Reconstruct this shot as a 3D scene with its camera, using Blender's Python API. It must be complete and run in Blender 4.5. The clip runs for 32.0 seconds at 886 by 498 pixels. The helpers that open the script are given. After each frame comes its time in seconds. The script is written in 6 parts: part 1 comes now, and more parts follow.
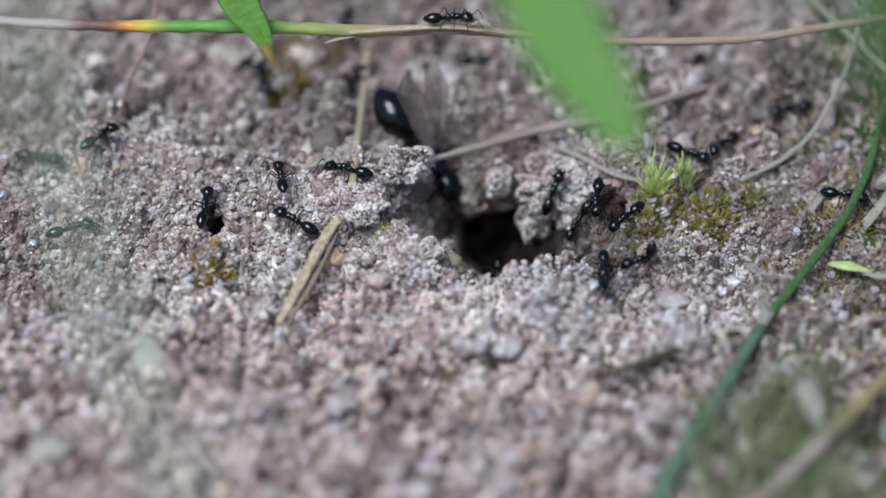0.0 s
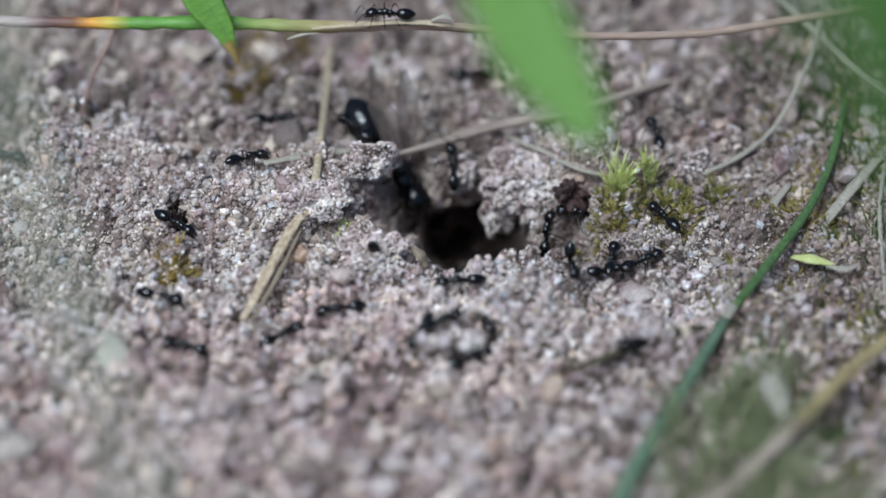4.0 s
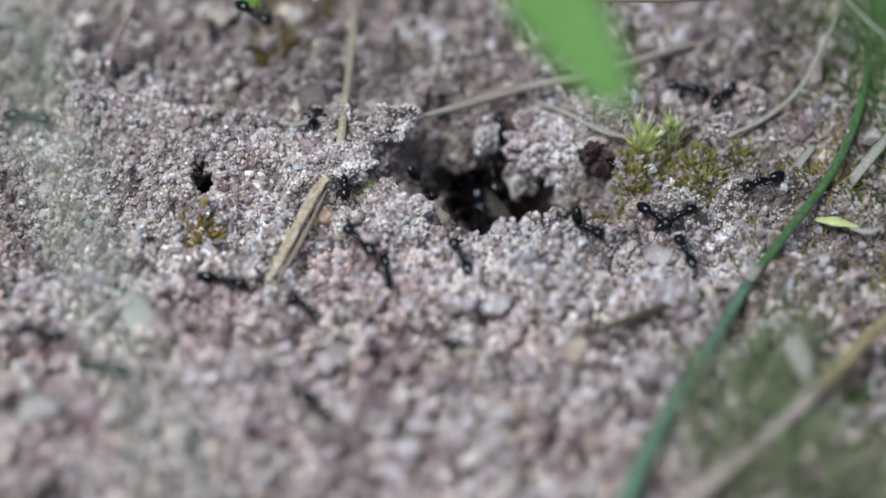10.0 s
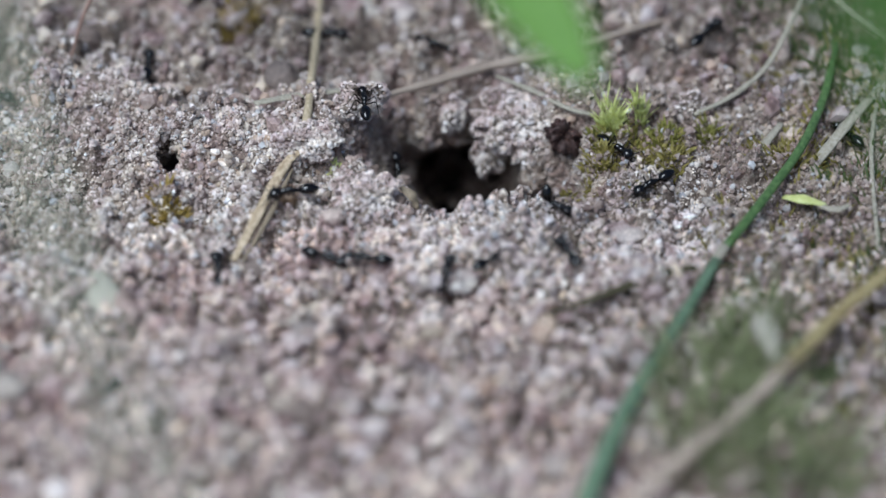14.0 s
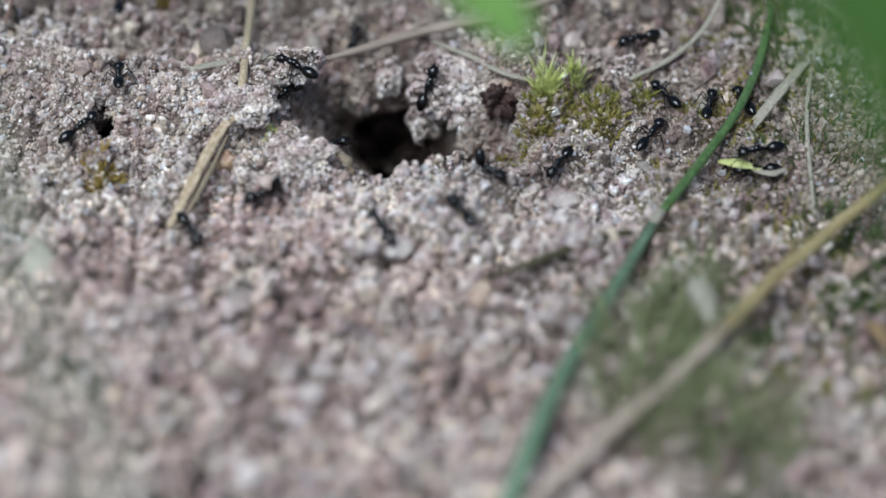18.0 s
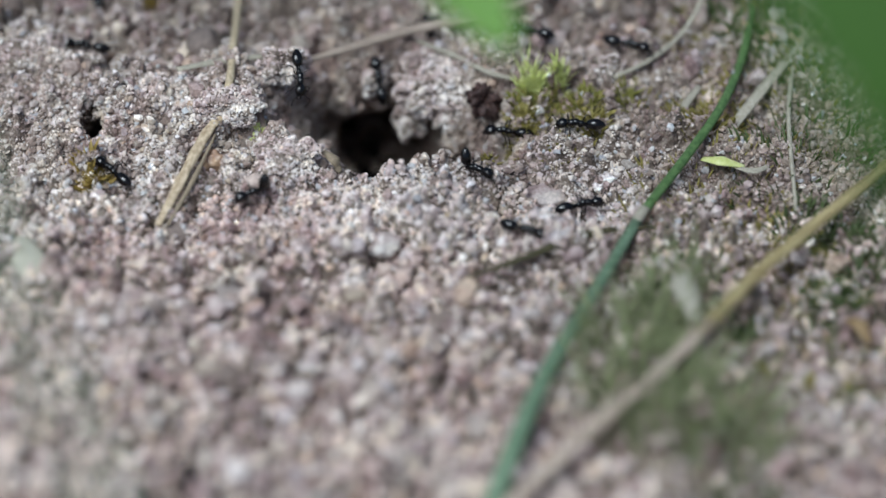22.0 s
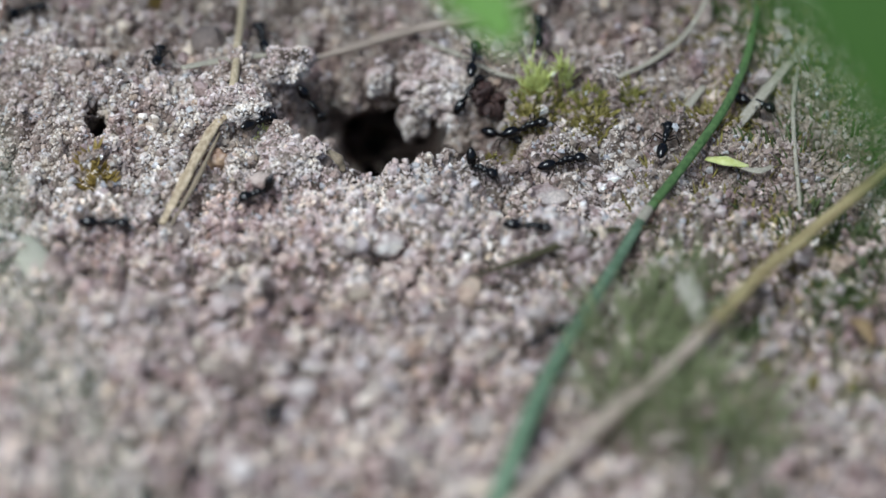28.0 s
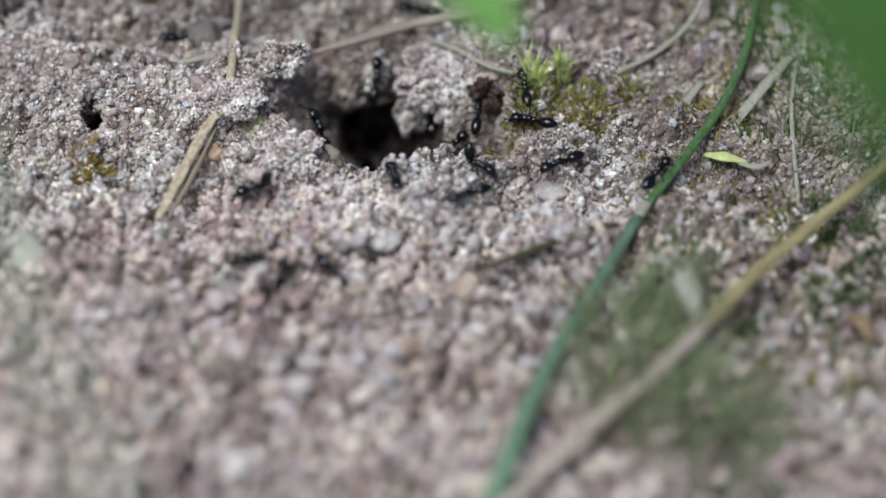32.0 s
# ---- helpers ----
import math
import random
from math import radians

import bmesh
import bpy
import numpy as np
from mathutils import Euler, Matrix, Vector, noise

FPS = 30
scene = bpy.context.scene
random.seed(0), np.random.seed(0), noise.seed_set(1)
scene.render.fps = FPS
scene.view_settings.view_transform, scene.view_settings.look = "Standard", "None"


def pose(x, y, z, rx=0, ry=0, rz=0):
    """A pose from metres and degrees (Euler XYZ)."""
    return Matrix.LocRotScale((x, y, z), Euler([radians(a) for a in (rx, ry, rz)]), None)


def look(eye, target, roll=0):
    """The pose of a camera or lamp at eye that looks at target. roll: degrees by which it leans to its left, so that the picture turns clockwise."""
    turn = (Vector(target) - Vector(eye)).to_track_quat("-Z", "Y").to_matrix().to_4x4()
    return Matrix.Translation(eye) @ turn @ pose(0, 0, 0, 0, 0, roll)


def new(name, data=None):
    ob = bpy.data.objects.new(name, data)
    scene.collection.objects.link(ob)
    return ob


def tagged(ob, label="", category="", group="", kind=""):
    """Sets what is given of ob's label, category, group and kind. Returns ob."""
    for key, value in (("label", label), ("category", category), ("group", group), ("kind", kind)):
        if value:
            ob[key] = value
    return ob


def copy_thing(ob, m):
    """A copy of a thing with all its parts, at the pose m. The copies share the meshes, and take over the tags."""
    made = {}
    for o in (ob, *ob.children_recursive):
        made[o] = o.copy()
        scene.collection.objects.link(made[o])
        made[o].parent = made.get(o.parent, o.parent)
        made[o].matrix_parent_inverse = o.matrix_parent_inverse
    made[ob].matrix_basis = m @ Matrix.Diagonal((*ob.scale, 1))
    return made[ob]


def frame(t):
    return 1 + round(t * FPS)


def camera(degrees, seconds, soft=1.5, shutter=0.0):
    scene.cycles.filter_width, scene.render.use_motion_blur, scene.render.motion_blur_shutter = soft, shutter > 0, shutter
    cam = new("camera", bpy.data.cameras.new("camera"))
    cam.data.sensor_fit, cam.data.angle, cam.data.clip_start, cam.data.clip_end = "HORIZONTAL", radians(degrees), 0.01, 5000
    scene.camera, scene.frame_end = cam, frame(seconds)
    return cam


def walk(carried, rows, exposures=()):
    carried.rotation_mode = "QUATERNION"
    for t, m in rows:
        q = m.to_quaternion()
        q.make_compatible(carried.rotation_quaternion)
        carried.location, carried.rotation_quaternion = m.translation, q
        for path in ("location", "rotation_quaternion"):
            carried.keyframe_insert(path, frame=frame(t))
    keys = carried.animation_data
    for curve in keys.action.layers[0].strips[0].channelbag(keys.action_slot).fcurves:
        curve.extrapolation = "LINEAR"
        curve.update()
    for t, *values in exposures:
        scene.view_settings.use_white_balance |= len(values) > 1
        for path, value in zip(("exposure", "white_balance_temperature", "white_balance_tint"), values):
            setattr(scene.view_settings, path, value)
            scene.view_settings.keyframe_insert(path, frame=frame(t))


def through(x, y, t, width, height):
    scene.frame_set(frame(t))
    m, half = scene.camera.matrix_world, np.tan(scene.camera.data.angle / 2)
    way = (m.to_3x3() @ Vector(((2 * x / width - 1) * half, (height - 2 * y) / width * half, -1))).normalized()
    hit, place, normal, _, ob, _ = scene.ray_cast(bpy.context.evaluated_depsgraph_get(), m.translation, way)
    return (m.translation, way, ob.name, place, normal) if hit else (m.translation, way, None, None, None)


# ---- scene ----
cam = camera(14, 32.0, soft=1.5)
cam.data.dof.use_dof = True
cam.data.dof.focus_distance = 0.2588
cam.data.dof.aperture_fstop = 12.5
walk(cam, [
    (0, pose(-0.00000, -0.19552, 0.16407, 50.662, -0.013, 0.333)),
    (0.5, pose(-0.00001, -0.19473, 0.16342, 50.752, 0.041, 0.189)),
    (1, pose(-0.00000, -0.19468, 0.16338, 50.690, -0.065, 0.107)),
    (1.5, pose(0.00000, -0.19499, 0.16363, 50.604, -0.099, 0.058)),
    (2, pose(0.00000, -0.19495, 0.16360, 50.519, -0.200, -0.073)),
    (2.5, pose(0.00000, -0.19546, 0.16402, 50.498, -0.175, -0.126)),
    (4.5, pose(0.00000, -0.19561, 0.16414, 50.606, -0.127, -0.336)),
    (5, pose(0.00000, -0.19570, 0.16422, 50.575, -0.087, -0.226)),
    (5.5, pose(0.00000, -0.19570, 0.16422, 50.593, -0.159, -0.225)),
    (6, pose(0.00000, -0.19583, 0.16432, 50.583, -0.119, -0.337)),
    (6.5, pose(0.00000, -0.19600, 0.16447, 50.534, -0.083, -0.279)),
    (7, pose(0.00000, -0.19607, 0.16452, 50.455, -0.079, -0.165)),
    (7.5, pose(0.00000, -0.19563, 0.16416, 50.423, -0.068, -0.190)),
    (8, pose(0.00000, -0.19533, 0.16391, 50.353, -0.075, -0.264)),
    (8.5, pose(-0.00000, -0.19617, 0.16461, 50.216, -0.072, -0.158)),
    (9, pose(0.00000, -0.19611, 0.16455, 50.000, 0.000, -0.000)),
    (9.5, pose(0.00000, -0.19612, 0.16457, 50.006, 0.059, -0.032)),
    (10, pose(-0.00000, -0.19597, 0.16444, 49.987, 0.085, 0.014)),
    (10.5, pose(-0.00000, -0.19602, 0.16448, 49.872, 0.095, -0.023)),
    (11, pose(-0.00000, -0.19539, 0.16394, 49.826, -0.007, 0.044)),
    (11.5, pose(0.00000, -0.19499, 0.16361, 49.809, -0.026, -0.139)),
    (12, pose(0.00000, -0.19526, 0.16384, 49.843, -0.060, -0.209)),
    (12.5, pose(0.00001, -0.19551, 0.16405, 49.782, -0.144, -0.398)),
    (13, pose(0.00000, -0.19575, 0.16425, 49.832, -0.151, -0.382)),
    (13.5, pose(0.00001, -0.19520, 0.16378, 49.634, -0.179, -0.412)),
    (15.5, pose(-0.00000, -0.19612, 0.16456, 49.706, -0.276, -0.494)),
    (16, pose(-0.00000, -0.19626, 0.16468, 49.567, -0.462, -0.663)),
    (16.5, pose(-0.00001, -0.19635, 0.16476, 49.497, -0.587, -1.152)),
    (17, pose(-0.00000, -0.19617, 0.16461, 49.244, -0.538, -1.165)),
    (17.5, pose(0.00002, -0.19533, 0.16388, 49.151, -0.591, -1.159)),
    (18, pose(0.00003, -0.19519, 0.16376, 49.103, -0.709, -1.329)),
    (18.5, pose(0.00005, -0.19483, 0.16345, 49.087, -0.830, -1.323)),
    (19, pose(-0.00002, -0.19670, 0.16507, 49.158, -0.684, -1.470)),
    (19.5, pose(-0.00005, -0.19757, 0.16581, 49.214, -0.544, -1.549)),
    (20, pose(-0.00005, -0.19754, 0.16579, 49.181, -0.518, -1.531)),
    (20.5, pose(-0.00003, -0.19714, 0.16545, 49.215, -0.610, -1.392)),
    (21, pose(-0.00003, -0.19711, 0.16542, 49.216, -0.538, -1.521)),
    (21.5, pose(-0.00003, -0.19684, 0.16519, 49.103, -0.666, -1.644)),
    (22, pose(-0.00004, -0.19702, 0.16534, 49.072, -0.710, -1.627)),
    (22.5, pose(-0.00002, -0.19653, 0.16492, 48.956, -0.753, -1.499)),
    (23, pose(-0.00003, -0.19680, 0.16515, 49.104, -0.782, -1.595)),
    (23.5, pose(-0.00003, -0.19686, 0.16520, 49.097, -0.809, -1.467)),
    (24, pose(-0.00004, -0.19706, 0.16538, 48.986, -0.765, -1.468)),
    (24.5, pose(-0.00003, -0.19685, 0.16520, 48.975, -0.771, -1.501)),
    (26.5, pose(-0.00003, -0.19702, 0.16535, 48.982, -0.806, -1.419)),
    (27, pose(-0.00006, -0.19782, 0.16604, 48.958, -0.629, -1.399)),
    (27.5, pose(-0.00004, -0.19737, 0.16565, 49.123, -0.685, -1.400)),
    (28, pose(-0.00003, -0.19698, 0.16531, 49.058, -0.770, -1.488)),
    (28.5, pose(-0.00004, -0.19717, 0.16548, 49.057, -0.831, -1.484)),
    (29, pose(-0.00002, -0.19658, 0.16497, 49.112, -0.840, -1.440)),
    (29.5, pose(-0.00003, -0.19690, 0.16524, 49.116, -0.878, -1.558)),
    (30, pose(-0.00003, -0.19696, 0.16529, 49.126, -0.882, -1.591)),
    (30.5, pose(-0.00002, -0.19661, 0.16498, 49.107, -0.822, -1.419)),
    (31, pose(-0.00001, -0.19649, 0.16489, 49.093, -0.825, -1.462)),
    (31.5, pose(-0.00002, -0.19657, 0.16495, 49.068, -0.895, -1.486)),
    (32, pose(-0.00001, -0.19634, 0.16476, 48.983, -0.871, -1.462)),
], [(0, -0.06, 5300, 3.4), (13, -0.04, 5330, 3.6), (20, -0.03, 5500, 1.2), (32, -0.03, 5500, 1.2)])

# Light of an overcast sky, with a broad soft sun behind the cloud.
SUN_UP, SUN_ROUND = 62, 224
world = bpy.data.worlds.new("overcast_sky")
scene.world = world
world.use_nodes = True
wn = world.node_tree.nodes
sky = wn.new("ShaderNodeTexSky")
sky.sky_type, sky.sun_disc = "NISHITA", False
sky.sun_elevation, sky.sun_rotation = radians(SUN_UP), radians(SUN_ROUND)
sky.air_density, sky.dust_density, sky.ozone_density = 1.0, 4.0, 1.0
world.node_tree.links.new(sky.outputs[0], wn["Background"].inputs[0])
wn["Background"].inputs[1].default_value = 0.07
sun_data = bpy.data.lights.new("sun", "SUN")
sun_data.energy, sun_data.angle, sun_data.color = 3.35, radians(34), (1.0, 0.965, 0.92)
sun = new("sun", sun_data)
sun.matrix_world = look((-0.44, -0.46, 1.2), (0, 0, 0))

# ---- materials ----
MM = 0.001


def material(name, rough=0.6, metal=0.0, spec=0.5):
    m = bpy.data.materials.new(name)
    m.use_nodes = True
    b = m.node_tree.nodes["Principled BSDF"]
    b.inputs["Roughness"].default_value = rough
    b.inputs["Metallic"].default_value = metal
    b.inputs["Specular IOR Level"].default_value = spec
    return m, m.node_tree.nodes, m.node_tree.links, b


def ramp(nodes, stops, mode="LINEAR"):
    r = nodes.new("ShaderNodeValToRGB")
    r.color_ramp.interpolation = mode
    el = r.color_ramp.elements
    while len(el) < len(stops):
        el.new(0.5)
    for e, (p, col) in zip(el, stops):
        e.position, e.color = p, (*col, 1)
    return r


def noise_tex(nodes, links, scale, detail=4, rough=0.6):
    c = nodes.new("ShaderNodeTexCoord")
    n = nodes.new("ShaderNodeTexNoise")
    n.inputs["Scale"].default_value, n.inputs["Detail"].default_value = scale, detail
    n.inputs["Roughness"].default_value = rough
    links.new(c.outputs["Object"], n.inputs["Vector"])
    return n


def bump(nodes, links, bsdf, tex, strength, dist):
    b = nodes.new("ShaderNodeBump")
    b.inputs["Strength"].default_value, b.inputs["Distance"].default_value = strength, dist
    links.new(tex.outputs[0], b.inputs["Height"])
    links.new(b.outputs[0], bsdf.inputs["Normal"])


def mix(nodes, links, fac, a, b, blend="MIX"):
    n = nodes.new("ShaderNodeMix")
    n.data_type, n.blend_type = "RGBA", blend
    for sock, v in ((n.inputs[0], fac), (n.inputs[6], a), (n.inputs[7], b)):
        if isinstance(v, (int, float)):
            sock.default_value = v
        elif isinstance(v, tuple):
            sock.default_value = (*v, 1)
        else:
            links.new(v, sock)
    return n.outputs[2]


GRAIN_STOPS = [(0.0, (0.12, 0.095, 0.08)), (0.1, (0.20, 0.16, 0.14)), (0.3, (0.27, 0.22, 0.19)), (0.45, (0.34, 0.285, 0.25)),
               (0.6, (0.40, 0.34, 0.27)), (0.72, (0.38, 0.34, 0.31)), (0.84, (0.46, 0.44, 0.42)), (0.96, (0.62, 0.60, 0.58)), (1.0, (0.42, 0.28, 0.17))]


def soil_material():
    m, n, l, b = material("sandy_soil", 0.85, spec=0.25)
    fine = noise_tex(n, l, 2600, 3)
    broad = noise_tex(n, l, 130, 3)
    # Dark stops put the shade of gaps between grains into the soil colour.
    a = ramp(n, [(0.28, (0.075, 0.055, 0.045)), (0.5, (0.18, 0.145, 0.12)), (0.72, (0.36, 0.315, 0.27))])
    l.new(fine.outputs[0], a.inputs[0])
    c = ramp(n, [(0.35, (0.94, 0.89, 0.88)), (0.65, (1.05, 1.04, 1.02))])
    l.new(broad.outputs[0], c.inputs[0])
    l.new(mix(n, l, 1.0, a.outputs[0], c.outputs[0], "MULTIPLY"), b.inputs["Base Color"])
    bump(n, l, b, fine, 0.9, 0.0003)
    return m


def grain_material(name, stops, tint=(1, 1, 1), rough=(0.1, 0.65), even=0.5):
    m, n, l, b = material(name, 0.6, spec=0.55)
    g = n.new("ShaderNodeNewGeometry")
    r = ramp(n, stops)
    l.new(g.outputs["Random Per Island"], r.inputs[0])
    mid = tuple(np.mean([c for _, c in stops], axis=0))
    broad = noise_tex(n, l, 170, 4)
    fine = noise_tex(n, l, 4200, 2)
    clump = noise_tex(n, l, 520, 3)
    pink = ramp(n, [(0.36, (0.86, 0.77, 0.78)), (0.46, (0.98, 0.94, 0.93)), (0.54, (1.03, 1.03, 1.01)), (0.64, (1.05, 1.07, 1.10))])
    l.new(broad.outputs[0], pink.inputs[0])
    col = mix(n, l, 1.0, mix(n, l, even, r.outputs[0], mid), pink.outputs[0], "MULTIPLY")
    mot = ramp(n, [(0.34, (0.52, 0.44, 0.43)), (0.45, (0.95, 0.88, 0.87)), (0.54, (1.07, 1.05, 1.03)), (0.64, (1.32, 1.28, 1.19))])
    l.new(clump.outputs[0], mot.inputs[0])
    col = mix(n, l, 1.0, col, mot.outputs[0], "MULTIPLY")
    spk = ramp(n, [(0.3, (0.80, 0.78, 0.77)), (0.65, (1.14, 1.14, 1.15))])
    l.new(fine.outputs[0], spk.inputs[0])
    col = mix(n, l, 1.0, col, spk.outputs[0], "MULTIPLY")
    col = mix(n, l, 1.0, col, tint, "MULTIPLY")
    l.new(col, b.inputs["Base Color"])
    mr = n.new("ShaderNodeMapRange")
    mr.inputs[3].default_value, mr.inputs[4].default_value = rough
    l.new(g.outputs["Random Per Island"], mr.inputs[0])
    l.new(mr.outputs[0], b.inputs["Roughness"])
    bump(n, l, b, fine, 0.5, 0.0001)
    return m


def glassy_material():
    m, n, l, b = material("clear_quartz", 0.12, spec=0.6)
    g = n.new("ShaderNodeNewGeometry")
    r = ramp(n, [(0.0, (0.50, 0.47, 0.47)), (0.4, (0.62, 0.61, 0.65)), (0.75, (0.74, 0.72, 0.70)), (0.92, (0.82, 0.82, 0.84)), (1.0, (0.68, 0.52, 0.34))])
    l.new(g.outputs["Random Per Island"], r.inputs[0])
    f = noise_tex(n, l, 3000, 2)
    v = ramp(n, [(0.3, (0.8, 0.79, 0.78)), (0.7, (1.1, 1.1, 1.1))])
    l.new(f.outputs[0], v.inputs[0])
    l.new(mix(n, l, 1.0, r.outputs[0], v.outputs[0], "MULTIPLY"), b.inputs["Base Color"])
    b.inputs["Transmission Weight"].default_value = 0.25
    return m


def plant_material(name, dark, light, scale=(900, 900, 60), rough=0.5, sheen=0.0, through=0.0):
    m, n, l, b = material(name, rough, spec=0.4)
    c = n.new("ShaderNodeTexCoord")
    mp = n.new("ShaderNodeMapping")
    mp.inputs["Scale"].default_value = scale
    l.new(c.outputs["UV"], mp.inputs[0])
    t = n.new("ShaderNodeTexNoise")
    t.inputs["Scale"].default_value, t.inputs["Detail"].default_value = 1.0, 4
    l.new(mp.outputs[0], t.inputs["Vector"])
    r = ramp(n, [(0.3, dark), (0.7, light)])
    l.new(t.outputs[0], r.inputs[0])
    l.new(r.outputs[0], b.inputs["Base Color"])
    bump(n, l, b, t, 0.4, 0.0001)
    if through:
        tr = n.new("ShaderNodeBsdfTranslucent")
        l.new(r.outputs[0], tr.inputs[0])
        ms = n.new("ShaderNodeMixShader")
        ms.inputs[0].default_value = through
        l.new(b.outputs[0], ms.inputs[1])
        l.new(tr.outputs[0], ms.inputs[2])
        l.new(ms.outputs[0], n["Material Output"].inputs[0])
    return m


def stem_material():
    # One stem, green in the middle, orange and brown where it has withered: colour by the length, 0 to 1.
    m, n, l, b = material("withering_stem", 0.5, spec=0.4)
    c = n.new("ShaderNodeTexCoord")
    s = n.new("ShaderNodeSeparateXYZ")
    l.new(c.outputs["UV"], s.inputs[0])
    r = ramp(n, [(0.0, (0.50, 0.40, 0.35)), (0.216, (0.47, 0.38, 0.35)), (0.236, (0.17, 0.10, 0.09)), (0.258, (0.22, 0.11, 0.06)), (0.272, (0.75, 0.36, 0.05)),
                 (0.286, (0.62, 0.50, 0.07)), (0.301, (0.15, 0.32, 0.05)), (0.365, (0.15, 0.32, 0.05)), (0.385, (0.33, 0.40, 0.12)), (0.43, (0.40, 0.33, 0.15)),
                 (0.455, (0.50, 0.37, 0.27)), (0.6, (0.46, 0.34, 0.26)), (1.0, (0.40, 0.31, 0.23))])
    l.new(s.outputs[1], r.inputs[0])
    mp = n.new("ShaderNodeMapping")
    mp.inputs["Scale"].default_value = (14, 60, 1)
    l.new(c.outputs["UV"], mp.inputs[0])
    t = n.new("ShaderNodeTexNoise")
    t.inputs["Scale"].default_value, t.inputs["Detail"].default_value = 1.0, 5
    l.new(mp.outputs[0], t.inputs["Vector"])
    v = ramp(n, [(0.3, (0.72, 0.68, 0.66)), (0.7, (1.1, 1.1, 1.1))])
    l.new(t.outputs[0], v.inputs[0])
    l.new(mix(n, l, 1.0, r.outputs[0], v.outputs[0], "MULTIPLY"), b.inputs["Base Color"])
    bump(n, l, b, t, 0.4, 0.0001)
    return m


def ant_material(name, dark, light, rough):
    m, n, l, b = material(name, rough, spec=0.55)
    t = noise_tex(n, l, 1500, 3)
    r = ramp(n, [(0.35, dark), (0.7, light)])
    l.new(t.outputs[0], r.inputs[0])
    l.new(r.outputs[0], b.inputs["Base Color"])
    q = noise_tex(n, l, 5000, 2)
    bump(n, l, b, q, 0.05, 0.00002)
    return m


def wing_material():
    m, n, l, b = material("wing_membrane", 0.2, spec=0.8)
    t = noise_tex(n, l, 500, 2)
    r = ramp(n, [(0.3, (0.20, 0.18, 0.15)), (0.5, (0.24, 0.19, 0.16)), (0.7, (0.18, 0.16, 0.12))])
    l.new(t.outputs[0], r.inputs[0])
    l.new(r.outputs[0], b.inputs["Base Color"])
    b.inputs["Alpha"].default_value = 0.3
    b.inputs["Thin Film Thickness"].default_value = 380
    sheen = n.new("ShaderNodeBsdfGlossy")
    tint = ramp(n, [(0.3, (0.05, 0.07, 0.08)), (0.5, (0.08, 0.06, 0.075)), (0.7, (0.06, 0.07, 0.06))])
    l.new(t.outputs[0], tint.inputs[0])
    l.new(tint.outputs[0], sheen.inputs["Color"])
    sheen.inputs["Roughness"].default_value = 0.3
    both = n.new("ShaderNodeAddShader")
    l.new(b.outputs[0], both.inputs[0])
    l.new(sheen.outputs[0], both.inputs[1])
    l.new(both.outputs[0], n["Material Output"].inputs[0])
    return m


def stone_material():
    m, n, l, b = material("embedded_stone", 0.75, spec=0.35)
    o = n.new("ShaderNodeObjectInfo")
    r = ramp(n, [(0.0, (0.20, 0.155, 0.135)), (0.25, (0.28, 0.23, 0.205)), (0.5, (0.38, 0.33, 0.31)), (0.7, (0.47, 0.39, 0.31)), (0.88, (0.50, 0.45, 0.41)), (1.0, (0.58, 0.53, 0.48))])
    l.new(o.outputs["Random"], r.inputs[0])
    f = noise_tex(n, l, 2200, 4)
    v = ramp(n, [(0.3, (0.62, 0.6, 0.59)), (0.7, (1.12, 1.1, 1.08))])
    l.new(f.outputs[0], v.inputs[0])
    l.new(mix(n, l, 1.0, r.outputs[0], v.outputs[0], "MULTIPLY"), b.inputs["Base Color"])
    bump(n, l, b, f, 0.8, 0.0003)
    return m


STONE = stone_material()
SOIL = soil_material()
GRAINS = grain_material("sand_grains", GRAIN_STOPS)
CRUMB = grain_material("pale_crumb_grains", [(0.0, (0.20, 0.15, 0.12)), (0.12, (0.42, 0.36, 0.32)), (0.35, (0.58, 0.52, 0.46)), (0.55, (0.60, 0.58, 0.60)), (0.72, (0.70, 0.63, 0.52)),
                                             (0.88, (0.74, 0.73, 0.74)), (0.96, (0.86, 0.85, 0.85)), (1.0, (0.60, 0.42, 0.24))], (1.04, 1.045, 1.075), even=0.56)
TAN_SAND = grain_material("tan_sand", [(0.0, (0.24, 0.185, 0.175)), (0.2, (0.46, 0.375, 0.36)), (0.45, (0.58, 0.51, 0.475)), (0.62, (0.70, 0.59, 0.45)), (0.8, (0.64, 0.61, 0.60)), (0.95, (0.80, 0.77, 0.75)),
                                      (1.0, (0.52, 0.33, 0.2))], (1.08, 1.08, 1.10), (0.3, 0.85), 0.3)
GRAVEL_STOPS = [(0.0, (0.13, 0.09, 0.08)), (0.12, (0.26, 0.19, 0.185)), (0.3, (0.36, 0.29, 0.285)), (0.46, (0.42, 0.37, 0.33)), (0.6, (0.56, 0.50, 0.41)),
                (0.74, (0.44, 0.41, 0.42)), (0.86, (0.54, 0.52, 0.53)), (0.95, (0.62, 0.53, 0.40)), (1.0, (0.42, 0.31, 0.23))]
GRAVEL = grain_material("gravel_crumbs", GRAVEL_STOPS, (1.06, 1.05, 1.06), (0.3, 0.95), 0.3)
PEBBLE = grain_material("smooth_pebble", [(0.0, (0.33, 0.27, 0.25)), (0.5, (0.40, 0.345, 0.33)), (1.0, (0.46, 0.41, 0.39))])
QUARTZ = grain_material("white_quartz", [(0.0, (0.80, 0.79, 0.77)), (1.0, (0.88, 0.87, 0.86))], rough=(0.15, 0.3))
